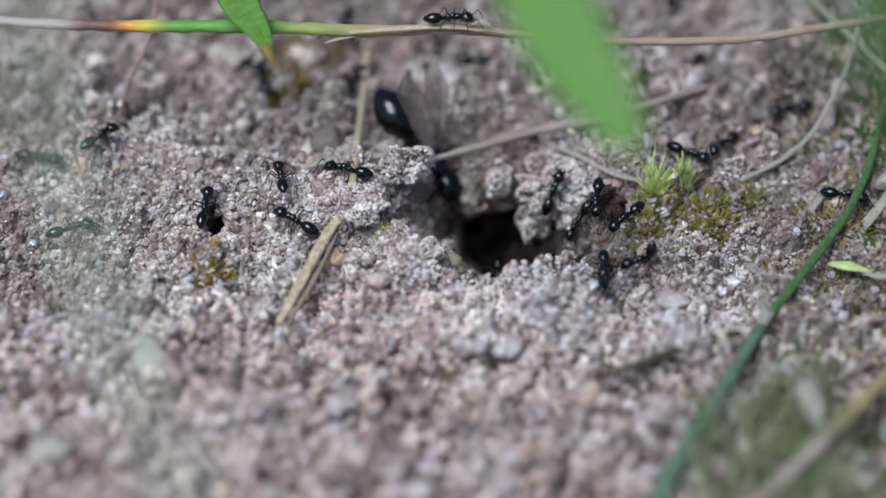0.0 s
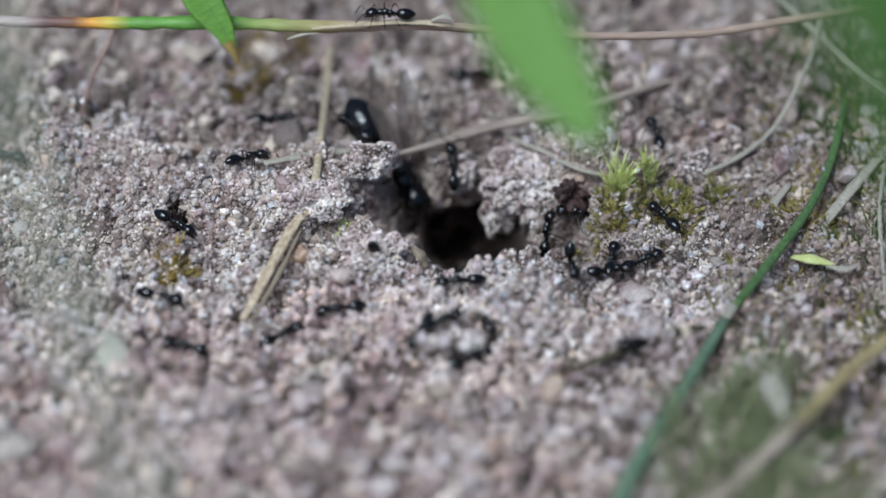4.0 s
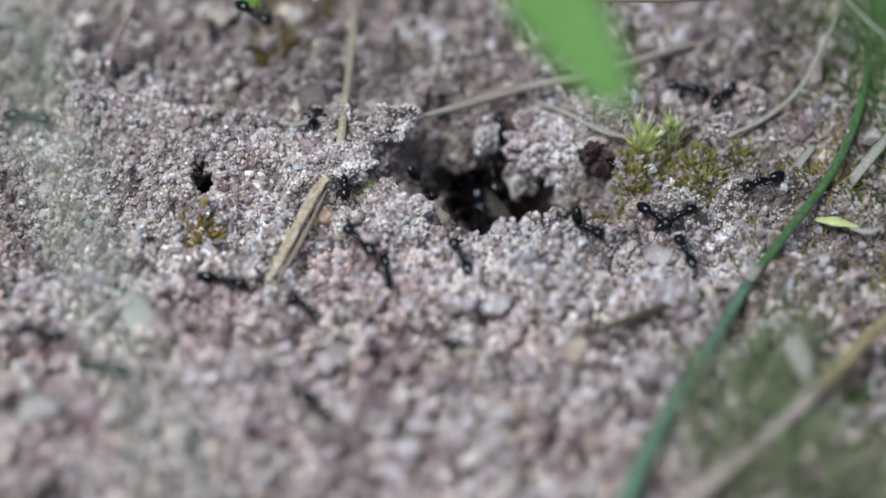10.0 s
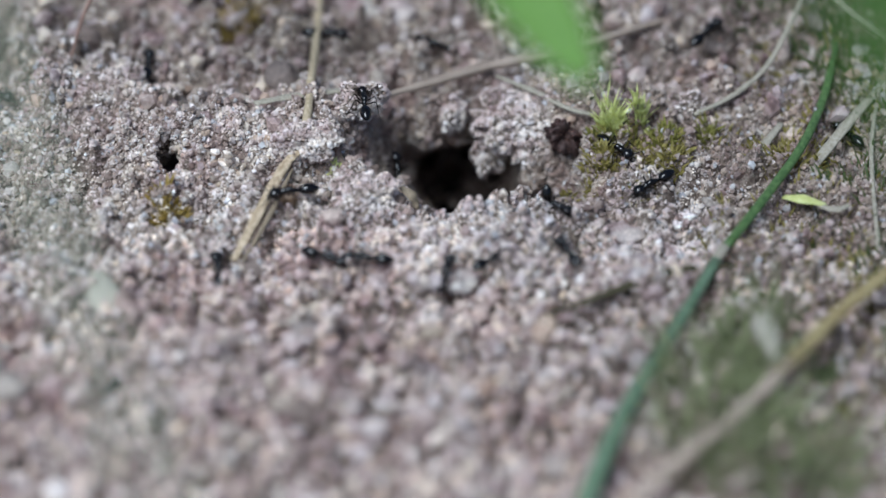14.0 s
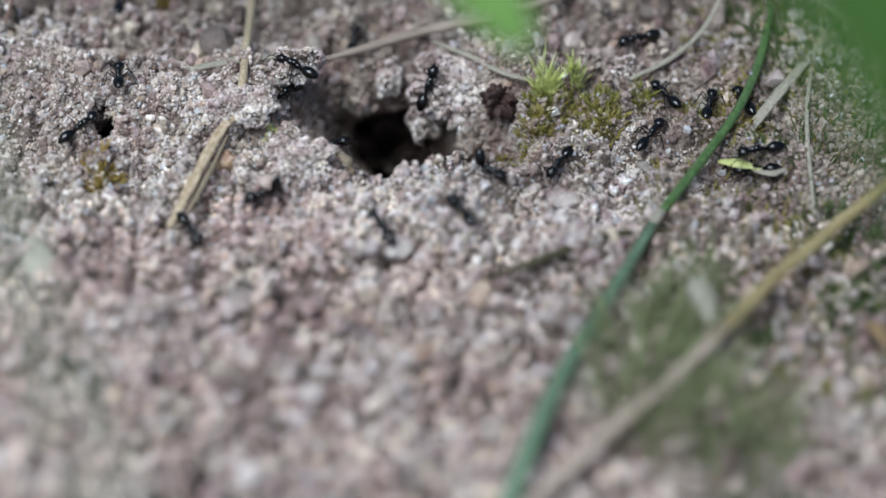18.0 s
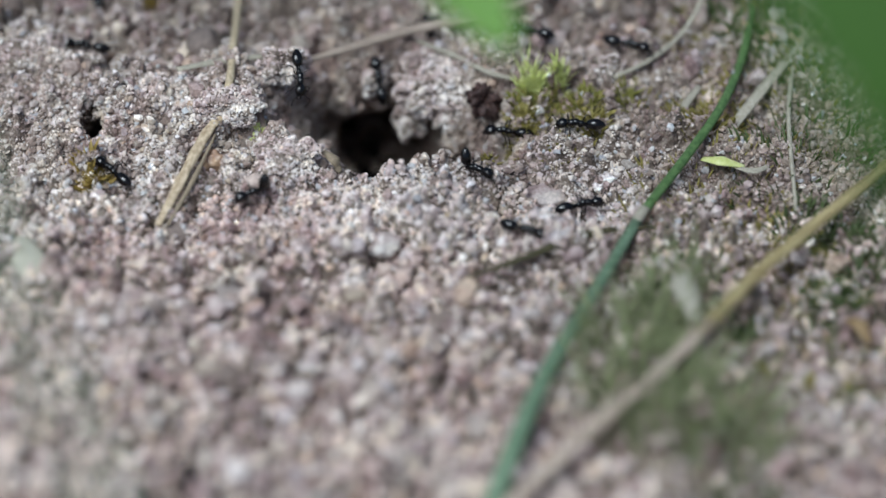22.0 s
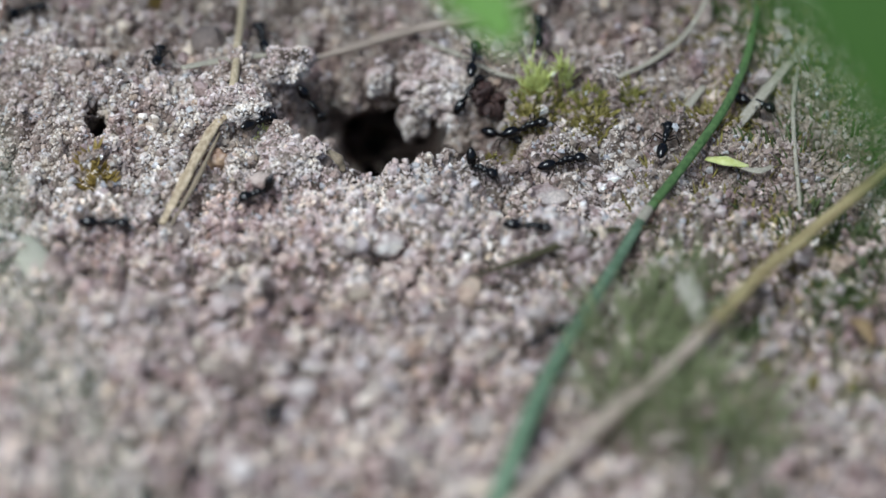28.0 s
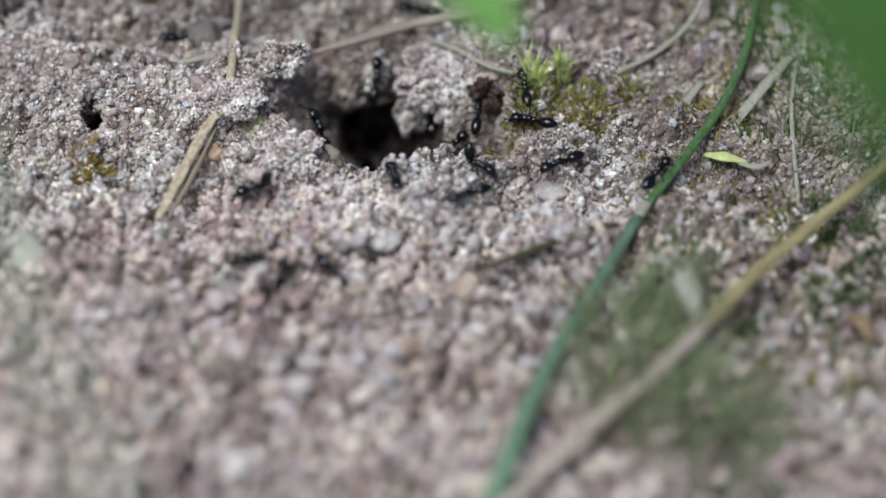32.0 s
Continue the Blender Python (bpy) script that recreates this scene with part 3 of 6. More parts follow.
def sweep(name, points, widths, thick=0.3, n=28, sides=8, fold=0.0, face=(0, 0, 1), wobble=0.0, seed=0):
    """A blade, stem or limb along points (mm): widths by the length, thick as a share of the width, fold: how far the edges rise."""
    rng = np.random.RandomState(seed)
    p = spline(points, n)
    if wobble:
        p = p + np.cumsum(rng.normal(0, wobble, (n, 3)), 0) * np.linspace(0, 1, n)[:, None]
    w = np.interp(np.linspace(0, 1, n), np.linspace(0, 1, len(widths)), widths)
    if wobble:
        w = w * (1 + rng.uniform(-0.12, 0.12, n))
    d = np.gradient(p, axis=0)
    d /= np.linalg.norm(d, axis=1)[:, None]
    side = np.cross(d, np.array(face, float))
    side /= np.linalg.norm(side, axis=1)[:, None] + 1e-9
    up = np.cross(side, d)
    a = np.arange(sides) / sides * 2 * np.pi
    u, v = np.cos(a) * 0.5, np.sin(a) * 0.5 * thick + fold * np.abs(np.cos(a)) * 0.5
    ring = p[:, None] + w[:, None, None] * (u[None, :, None] * side[:, None] + v[None, :, None] * up[:, None])
    verts = np.vstack([ring.reshape(-1, 3), p[:1], p[-1:]])
    i = np.arange(n * sides).reshape(n, sides)
    j = np.roll(i, -1, axis=1)
    quads = np.stack([i[:-1], j[:-1], j[1:], i[1:]], -1).reshape(-1, 4)
    s, e = n * sides, n * sides + 1
    caps = np.vstack([np.stack([np.full(sides, s), j[0], i[0], i[0]], -1), np.stack([np.full(sides, e), i[-1], j[-1], j[-1]], -1)])
    uv = np.vstack([np.stack([np.tile(np.arange(sides) / sides, n), np.repeat(np.linspace(0, 1, n), sides)], -1), [[0, 0], [0, 1]]])
    me = bpy.data.meshes.new(name)
    tri = [tuple(int(q) for q in c[:3]) for c in caps]
    me.from_pydata((verts * MM).tolist(), [], [tuple(int(q) for q in c) for c in quads] + tri)
    lay = me.uv_layers.new(name="UVMap")
    idx = np.empty(len(me.loops), np.int32)
    me.loops.foreach_get("vertex_index", idx)
    lay.data.foreach_set("uv", uv[idx].astype(np.float32).ravel())
    me.polygons.foreach_set("use_smooth", np.ones(len(me.polygons), bool))
    me.update()
    return me


def strand(name, label, category, points, widths, mat, thick=0.8, fold=0.0, n=28, wobble=0.0, seed=0, face=(0, 0, 1), group=""):
    ob = part(name, sweep(name, points, widths, thick, n, 8, fold, face, wobble, seed), mat)
    return tagged(ob, label, category, group)


def crumb(name, label, centre, radii, seed, mat=None, core_mat=None, n=500, grain=(0.07, 0.19), lump=0.3, group=""):
    """A crumbly clod: a lumpy core with grains stuck all over it."""
    mat = mat or CRUMB
    rng = np.random.RandomState(seed)
    v, f = ico(5)
    off = seed * 3.7
    k = 1 + lump * (2.0 * vnoise(v[:, 0] * 1.6 + off, v[:, 1] * 1.6 + v[:, 2] * 1.3) + 1.1 * vnoise(v[:, 0] * 4 + off, v[:, 2] * 4 + v[:, 1] * 3))
    v = v * k[:, None] * np.array(radii)
    thing = tagged(new(name), label, "soil clod", group)
    CLODS.append((centre, radii))
    thing.location = Vector(centre) * MM
    part("core", mesh_of("core", v * MM, f), core_mat or SOIL, thing)
    n = int(n * 1.9)
    pick = v[rng.randint(0, len(v), n)]
    r = rng.uniform(*grain, n) * np.exp(rng.normal(0, 0.25, n))
    part("grain_coating", grain_mesh("grain_coating", pick * 0.99, r, seed + 1, form=SPLINTER if seed % 2 else None), mat, thing)
    return thing


def stone(name, label, centre, radii, seed, mat, turn=0.0, group="", lump=0.26):
    v, f = ico(4)
    off = seed * 2.3
    k = 1 + lump * (2 * vnoise(v[:, 0] * 1.3 + off, v[:, 1] * 1.3 + v[:, 2]) + 0.8 * vnoise(v[:, 0] * 3 + off, v[:, 2] * 3 + v[:, 1] * 2))
    v = v * k[:, None] * np.array(radii)
    ob = part(name, mesh_of(name, v * MM, f), mat)
    x, y, z = centre
    ob.matrix_basis = pose(x * MM, y * MM, z * MM, 0, 0, turn)
    return tagged(ob, label, "stone", group)


def needles(name, centres, count, length, width, spread, seed, base_lift=0.0, lean=0.5):
    """A mossy growth: count pointed leaflets round the given plan centres (x, y, radius)."""
    rng = np.random.RandomState(seed)
    verts, faces, uvs = [], [], []
    for _ in range(count):
        cx, cy, rad = centres[rng.randint(len(centres))]
        a, q = rng.uniform(0, 2 * math.pi), math.sqrt(rng.rand()) * rad
        x, y = cx + q * math.cos(a), cy + q * math.sin(a)
        z = float(on_grid(LAND, np.float64(x), np.float64(y))) - 0.1 + base_lift * rng.rand()
        ln, w = length * rng.uniform(0.5, 1.1), width * rng.uniform(0.7, 1.2)
        d = np.array([math.cos(a) * lean * spread * rng.rand() + rng.normal(0, 0.25), math.sin(a) * lean * spread * rng.rand() + rng.normal(0, 0.25), 1.0])
        d /= np.linalg.norm(d)
        s = np.cross(d, [math.cos(a * 3), math.sin(a * 3), 0.2])
        s /= np.linalg.norm(s)
        t = np.cross(s, d)
        o = np.array([x, y, z])
        k = len(verts)
        bend = np.array([math.cos(a), math.sin(a), -0.3]) * ln * 0.15
        verts += [o - s * w * 0.4, o + s * w * 0.4, o + t * w * 0.3, o + d * ln * 0.5 - s * w * 0.5, o + d * ln * 0.5 + s * w * 0.5, o + d * ln * 0.5 + t * w * 0.4,
                  o + d * ln + bend]
        uvs += [(rng.rand(), q) for q in (0, 0, 0, 0.5, 0.5, 0.5, 1)]
        faces += [(k, k + 1, k + 4), (k, k + 4, k + 3), (k + 1, k + 2, k + 5), (k + 1, k + 5, k + 4), (k + 2, k, k + 3), (k + 2, k + 3, k + 5),
                  (k + 3, k + 4, k + 6), (k + 4, k + 5, k + 6), (k + 5, k + 3, k + 6)]
    return mesh_of(name, np.array(verts) * MM, np.array(faces), smooth=False, uvs=np.array(uvs))


def leaf(name, label, category, points, widths, mat, thick=0.06, fold=0.1, n=40, face=(0.1, -0.8, 0.6), rib=0.1):
    """A leaf: the blade, and its midrib standing a little proud."""
    thing = tagged(new(name), label, category)
    part("blade", sweep("blade", points, widths, thick, n, 10, fold, face), mat, thing)
    f = Vector(face).normalized() * 0.08
    part("midrib", sweep("midrib", [(x + f.x, y + f.y, z + f.z) for x, y, z in points], [rib * w for w in widths], 0.6, n, 6, 0.0, face), mat, thing)
    return thing


# ---- clods and stones round the burrow ----
crumb("soil_clod", "pale crumbly soil clod beside the burrow", (-3.88, 11.24, 2.14), (2.1, 1.5, 1.8), 21, n=1200, lump=0.42)
crumb("soil_clod", "pale crumbly soil crag over the end of a stick", (-7.53, 5.74, 3.16), (2.3, 1.3, 1.3), 22, n=1000, lump=0.4)
crumb("soil_clod", "small pale soil crumb at the tip of the crag", (-6.33, 6.60, 3.20), (0.95, 0.8, 0.75), 23, n=280)
crumb("soil_clod", "grey crumbly lip hanging over the burrow", (7.5, 12.8, -0.7), (3.2, 2.1, 1.5), 24, n=1700, lump=0.5)
crumb("soil_clod", "small soil crumb hanging at the burrow's lip", (5.6, 12.2, -3.2), (1.05, 0.9, 1.7), 25, n=560, lump=0.45)
crumb("soil_clod", "pale soil knob behind the burrow", (3.10, 14.32, -1.02), (0.95, 1.0, 1.5), 26, n=380, lump=0.4)
crumb("soil_clod", "crumbly grey soil clod at the burrow's edge", (-3.38, 1.93, 1.32), (2.4, 1.9, 1.2), 27, n=1500, lump=0.42)
crumb("soil_clod", "grey soil lump beside the burrow", (8.75, 10.9, -1.9), (1.3, 1.2, 1.4), 28, n=520, lump=0.4)
crumb("soil_clod", "pale crumbly soil bank with a small hole", (-22.21, 13.62, 1.38), (3.4, 2.3, 1.5), 29, n=1500, lump=0.45)
crumb("dark_clod", "dark reddish soil crumb beside the moss", (10.9, 9.90, 0.55), (0.85, 0.8, 1.15), 30, DARK_CRUMB, DARK_SOIL, n=340, lump=0.95, grain=(0.04, 0.09))
stone("amber_pebble", "rough orange-brown pebble wedged under the stick", (-8.75, 1.9, 1.25), (0.95, 0.8, 0.95), 31, AMBER, lump=0.3)
stone("pebble", "flat mauve-grey pebble in the sand", (14.66, -0.42, -0.12), (1.75, 1.2, 0.6), 41, PEBBLE, 8)
stone("pebble", "round pale grey pebble in the sand", (3.45, -7.05, 0.96), (1.2, 1.1, 0.8), 42, MILKY)
stone("pebble", "small pale pebble beside brown moss", (-16.91, -1.68, 0.94), (0.65, 0.45, 0.4), 43, QUARTZ, 10)
stone("pebble", "grey pebble behind the burrow", (-1.03, 24.39, 0.78), (1.3, 1.2, 1.0), 44, PEBBLE)
stone("pebble", "bluish-grey pebble in the soil", (-13.45, 23.63, 0.92), (1.2, 1.1, 0.8), 45, PEBBLE, 30)
stone("quartz_grain", "glinting white quartz grain", (18.69, 0.11, -0.04), (0.36, 0.34, 0.34), 46, QUARTZ, lump=0.5)
stone("quartz_grain", "glinting white quartz grain", (19.38, 0.99, 0.06), (0.5, 0.4, 0.4), 47, QUARTZ, lump=0.5)
stone("quartz_grain", "white quartz grain beside the moss", (14.68, 8.18, 0.58), (0.5, 0.42, 0.42), 48, QUARTZ, lump=0.5)
crumb("soil_clod", "pale crumbly clod at a dry stem's end", (19.99, 12.46, 1.08), (1.2, 1.0, 0.9), 49, n=260, lump=0.45)
crumb("soil_clod", "tan crumbly soil clod in the sand", (-14.69, -18.41, 1.20), (1.7, 1.4, 0.7), 50, TAN_SAND, n=420, lump=0.5)
crumb("soil_clod", "tan crumbly soil clod in the sand", (-25.26, -16.35, 0.86), (2.0, 1.6, 0.9), 51, TAN_SAND, n=420, lump=0.5)
crumb("soil_clod", "pale crumbly soil clod in the sand", (-7.36, -17.18, 0.84), (1.9, 1.2, 0.6), 52, TAN_SAND, n=420, lump=0.5)
crumb("soil_clod", "grey crumbly soil clod in the sand", (6.03, -12.06, 0.08), (1.4, 1.2, 0.6), 53, TAN_SAND, n=420, lump=0.5)
crumb("soil_clod", "grey crumbly soil clod in the sand", (-3.15, -21.20, 0.20), (1.6, 1.3, 0.7), 54, TAN_SAND, n=420, lump=0.5)
crumb("soil_clod", "pale crumbly soil clod in the sand", (-13.82, -8.13, 0.76), (0.8, 0.9, 0.7), 55, TAN_SAND, n=420, lump=0.5)

# ---- sticks, straws and stems ----
strand("dry_stick", "split pale dry stick jutting from under a clod", "stick", [(-7.95, 5.32, 3.01), (-9.25, 3.49, 2.51), (-10.93, -1.09, 2.01), (-12.49, -4.87, 1.15)], [0.72, 0.84, 0.86, 0.55], STICK, 0.5, n=30, wobble=0.012, seed=3)
# Brown strip added along the single stick to give its dark lower side.
strand("stick_dark_side", "thin brown strip added as the dry stick's dark side", "splinter", [(-8.60, 3.43, 2.45), (-10.24, -1.54, 1.97), (-11.81, -5.06, 1.21)], [0.2, 0.42, 0.25], TWIG, 0.8, n=16, wobble=0.01, seed=34)
strand("thin_twig", "thin knotty brown twig leaning on the soil", "twig", [(-7.01, 26.70, 1.40), (-7.21, 19.55, 1.92), (-7.47, 12.74, 2.90), (-7.72, 6.74, 4.06)], [0.55, 0.62, 0.6, 0.66], STRAW, 0.9, n=30, wobble=0.015, seed=4)
strand("straw", "flat grey straw lying behind the crag", "straw", [(-11.46, 9.93, 3.30), (-9.24, 11.04, 2.96), (-6.79, 12.01, 2.62), (-3.91, 13.13, 2.06)], [0.6, 0.7, 0.65, 0.5], STRAW_GREY, 0.3, n=20, wobble=0.01, seed=5)
strand("dry_haulm", "long dry brown stem lying behind the burrow", "stem", [(-3.87, 11.20, 2.38), (0.67, 14.46, 1.42), (4.86, 16.51, 1.42), (9.48, 17.21, 2.04), (14.59, 19.20, 2.22), (19.01, 22.33, 1.46)], [0.35, 0.7, 0.85, 0.8, 0.7, 0.5], STALK_PALE, 0.8, n=36, wobble=0.012, seed=6)
strand("straw", "pale dry straw beside the moss", "straw", [(6.13, 16.38, 0.78), (8.99, 13.82, 1.28), (11.41, 11.67, 1.38), (13.40, 11.33, 1.02)], [0.35, 0.5, 0.5, 0.4], STRAW_GREY, 0.5, n=24, wobble=0.01, seed=7)
for k in range(2):
    strand("curved_stem", "thin pale dry stem curving up from the soil", "stem", [(20.44, 11.07, 1.28), (23.27, 12.88, 1.54), (25.78, 15.32, 2.12), (27.56, 17.95, 3.58), (29.06, 20.69, 5.20), (30.52, 26.09, 5.98), (33.98, 41.12, 0.76)],
           [0.4, 0.44, 0.4, 0.36, 0.32, 0.26] if k else [0.32, 0.36, 0.36, 0.32, 0.3, 0.26], STRAW_GREY, 0.8, n=44, wobble=0.012, seed=8 + 5 * k, group="curved dry stems")
strand("dry_haulm", "thin dry stem slanting over the soil", "stem", [(26.40, 36.28, 1.42), (27.56, 29.97, 3.48), (29.81, 22.39, 5.52), (32.60, 17.12, 5.66), (37.18, 14.64, 3.48), (40.73, 14.24, 0.64)], [0.5, 0.62, 0.62, 0.6, 0.55, 0.4], STRAW_GREY, 0.8, n=30, seed=9)
strand("rootlet", "thin reddish rootlet standing in the soil", "root", [(-22.37, 22.86, 9.31), (-22.95, 19.88, 7.35), (-24.23, 17.89, 5.30), (-25.48, 16.41, 1.60)], [0.24, 0.28, 0.28, 0.24], ROOTLET, 1.0, n=24, wobble=0.01, seed=10)
strand("straw", "wide weathered straw on the sand", "straw", [(35.13, 15.06, 1.74), (31.46, 9.51, 1.62), (28.08, 4.38, 0.98)], [0.35, 0.9, 0.8], STRAW_GREY, 0.3, n=22, wobble=0.01, seed=11)
strand("straw", "short pale straw flake on the sand", "straw", [(26.76, 10.40, 1.02), (24.57, 6.39, 1.18)], [0.5, 0.8], STRAW_GREY, 0.3, n=12, seed=12)
strand("dry_haulm", "thin dry stem among the moss", "stem", [(34.14, 13.05, 1.30), (33.36, 9.51, 1.98), (32.69, 4.70, 1.92), (32.38, -4.06, 1.14)], [0.2, 0.34, 0.34, 0.3], STRAW_GREY, 0.8, n=24, seed=13)
strand("straw", "small pale straw under the grass blade", "straw", [(21.66, -1.90, 0.50), (20.24, -4.20, 0.48)], [0.35, 0.5], HUSK, 0.4, n=10, seed=14)
# Thin stick along a ledge; its near-black colour paints the shadow there.
strand("dark_stick", "thin stick half buried in sand, shadow painted dark", "stick", [(8.74, -11.26, 1.52), (12.63, -10.09, 2.14), (15.82, -8.24, 2.18), (18.25, -6.80, 1.82), (22.02, -6.17, 1.74)], [0.2, 0.6, 0.85, 0.6, 0.25], DARK_STICK, 0.7, n=22, wobble=0.02, seed=15)
stalk = tagged(new("yellow_stalk"), "yellow dry grass stalk lying over the moss", "stalk")
part("upper_stalk", sweep("upper_stalk", [(44.93, 8.13, 0.72), (38.57, -2.03, 3.30), (29.70, -12.55, 4.10), (24.45, -19.80, 4.50)], [0.9, 1.0, 1.1, 1.1], 0.6, 34, wobble=0.006, seed=16), STALK, stalk)
part("node", sweep("node", [(24.78, -19.38, 4.52), (23.87, -20.51, 4.44)], [1.2, 1.25], 0.7, 8), TWIG, stalk, "brown swollen node")
part("lower_stalk", sweep("lower_stalk", [(24.28, -20.00, 4.48), (20.51, -24.41, 4.12), (16.63, -28.29, 3.78), (11.78, -32.88, 2.22), (7.72, -36.00, 0.40)], [1.05, 1.1, 1.15, 1.15, 1.0], 0.55, 34, wobble=0.006, seed=18), STALK_PALE, stalk)
blade = tagged(new("grass_blade"), "dark green grass blade leaning over the sand", "grass blade")
part("blade_tip", sweep("blade_tip", [(31.74, 20.47, 1.16), (30.83, 15.78, 2.08), (29.82, 11.99, 1.76), (27.77, 6.11, 2.24), (24.61, 0.49, 1.94), (21.42, -4.64, 1.58)], [0.5, 0.62, 0.66, 0.7, 0.75, 0.78], 0.7, 40), BLADE, blade)
part("joint", sweep("joint", [(21.64, -4.25, 1.66), (20.97, -5.51, 1.60)], [0.82, 0.86], 0.8, 8), STRAW_GREY, blade, "pale swollen joint")
part("blade_base", sweep("blade_base", [(21.06, -5.34, 1.56), (17.41, -13.99, 2.32), (13.99, -21.77, 2.78), (11.48, -28.88, 2.84), (10.03, -32.42, 1.36), (9.19, -34.75, 0.14)], [0.8, 1.0, 1.2, 1.35, 1.4, 1.3], 0.6, 40), BLADE_PALE, blade)

# ---- the stem above the soil, and green leaves ----
STEM_LINE = [(-49.14, 6.43, 0.52), (-44.84, 10.62, 11.10), (-37.19, 12.90, 13.82), (-28.74, 12.87, 13.79), (-22.22, 12.80, 13.69), (-14.57, 12.80, 13.69), (-6.95, 13.43, 12.89), (-0.48, 13.48, 12.95), (4.38, 14.11, 12.15), (11.73, 14.61, 11.18), (20.02, 16.33, 10.13),
             (26.38, 18.54, 9.65), (32.83, 20.86, 9.31), (38.73, 25.16, 8.20), (49.88, 38.92, 0.66)]
stem = tagged(new("withering_stem"), "long grass stem, green fading to withered brown", "stem")
part("stem", sweep("stem", STEM_LINE, [0.6, 0.8, 0.8, 0.85, 1.05, 1.15, 1.05, 0.8, 0.75, 0.7, 0.7, 0.75, 0.7, 0.6, 0.5], 0.8, 120, 10, wobble=0.004, seed=17), STEM, stem)
part("torn_sheath", sweep("torn_sheath", [(-7.81, 12.54, 13.39), (-4.19, 12.74, 13.63), (-0.97, 13.01, 13.64), (1.45, 12.91, 13.52), (3.88, 13.35, 12.80)], [0.3, 0.55, 0.5, 0.55, 0.2], 0.5, 24, wobble=0.02, seed=31), STRAW, stem, "frayed dry sheath")
part("dry_scale", sweep("dry_scale", [(0.64, 12.74, 13.94), (1.53, 12.73, 14.24), (2.25, 12.47, 13.93)], [0.2, 0.5, 0.15], 0.4, 10, wobble=0.02, seed=32), HUSK, stem)
part("frayed_fibre", sweep("frayed_fibre", [(-9.62, 12.05, 12.80), (-8.81, 12.07, 13.13), (-7.41, 12.38, 13.20)], [0.12, 0.3, 0.1], 0.5, 10, wobble=0.02, seed=33), HUSK, stem)
part("lower_node", sweep("lower_node", [(-14.32, 12.72, 13.75), (-13.60, 12.69, 13.72)], [1.25, 1.2], 0.85, 6), MOSS_DARK, stem)
leaf("pointed_leaf", "short pointed green leaf with a brown tip", "leaf", [(-18.63, 24.93, 20.38), (-17.07, 16.83, 18.50), (-15.66, 12.48, 16.43), (-14.19, 10.61, 14.98), (-12.89, 8.62, 13.38)], [2.0, 3.2, 3.0, 1.9, 0.06], LEAF, 0.06, fold=0.12, n=36,
       face=(0.35, -0.8, 0.5))
part("withered_tip", sweep("withered_tip", [(-13.62, 9.05, 14.75), (-13.2, 8.55, 14.2), (-12.86, 8.05, 13.55)], [0.9, 0.62, 0.08], 0.25, 10), MOSS_BROWN, bpy.data.objects["pointed_leaf"])
leaf("broad_grass_leaf", "broad bright green grass leaf hanging over the soil", "leaf", [(-2.89, -2.31, 53.26), (1.03, -15.33, 50.18), (3.78, -23.77, 46.35), (6.16, -29.16, 43.04), (8.38, -32.24, 40.92), (9.94, -34.68, 39.57)], [3.8, 5.3, 5.5, 5.2, 3.8, 1.3], LEAF, 0.05,
               fold=0.1, n=44, face=(0.1, -0.8, 0.6))
leaf("shaded_leaf", "green leaf close before the soil, its shade coloured in", "leaf", [(15.63, -68.20, 83.33), (18.59, -74.61, 80.36), (21.17, -79.11, 76.55), (23.96, -82.63, 72.35), (27.80, -85.30, 64.80)], [5.0, 7.2, 7.5, 5.8, 0.8], LEAF_DARK, 0.05, fold=0.08, n=40,
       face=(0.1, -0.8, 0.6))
leaf("pale_blade", "pale thin grass blade close before the soil", "grass blade", [(-21.93, -51.52, 69.28), (-20.10, -58.94, 66.66), (-18.71, -65.04, 64.06), (-16.70, -70.57, 60.58), (-13.88, -77.07, 57.50), (-11.23, -82.37, 54.29), (-8.89, -87.74, 51.01)], [0.5, 0.66, 0.7, 0.68, 0.64, 0.6, 0.52],
       HAZE_BLADE, 0.1, n=40, face=(0.1, -0.8, 0.6))

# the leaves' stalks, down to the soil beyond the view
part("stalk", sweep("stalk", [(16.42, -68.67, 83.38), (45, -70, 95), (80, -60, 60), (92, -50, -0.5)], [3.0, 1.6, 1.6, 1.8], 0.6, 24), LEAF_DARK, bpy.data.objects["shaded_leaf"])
part("stalk", sweep("stalk", [(-2.20, -3.63, 53.24), (-6, 40, 68), (-9, 66, 45), (-10, 80, -0.5)], [2.0, 1.4, 1.4, 1.6], 0.6, 24), LEAF, bpy.data.objects["broad_grass_leaf"])
part("stalk", sweep("stalk", [(-8.94, -87.58, 51.20), (-8.02, -90.33, 44.81), (-8.12, -95.96, -0.04)], [0.7, 0.8, 0.9], 0.6, 20), HAZE_BLADE, bpy.data.objects["pale_blade"])
part("stalk", sweep("stalk", [(-18.55, 24.67, 20.06), (-19.75, 30.72, 21.05), (-23.29, 67.18, 0.24)], [1.6, 1.0, 1.0], 0.6, 20), LEAF, bpy.data.objects["pointed_leaf"])

# ---- moss and small green things ----
def moss_clump(name, label, pieces):
    thing = tagged(new(name), label, "moss")
    for pname, mesh, mat in pieces:
        part(pname, mesh, mat, thing)


def spots(*items):
    return [(p[0], p[1], r) for p, r in items]


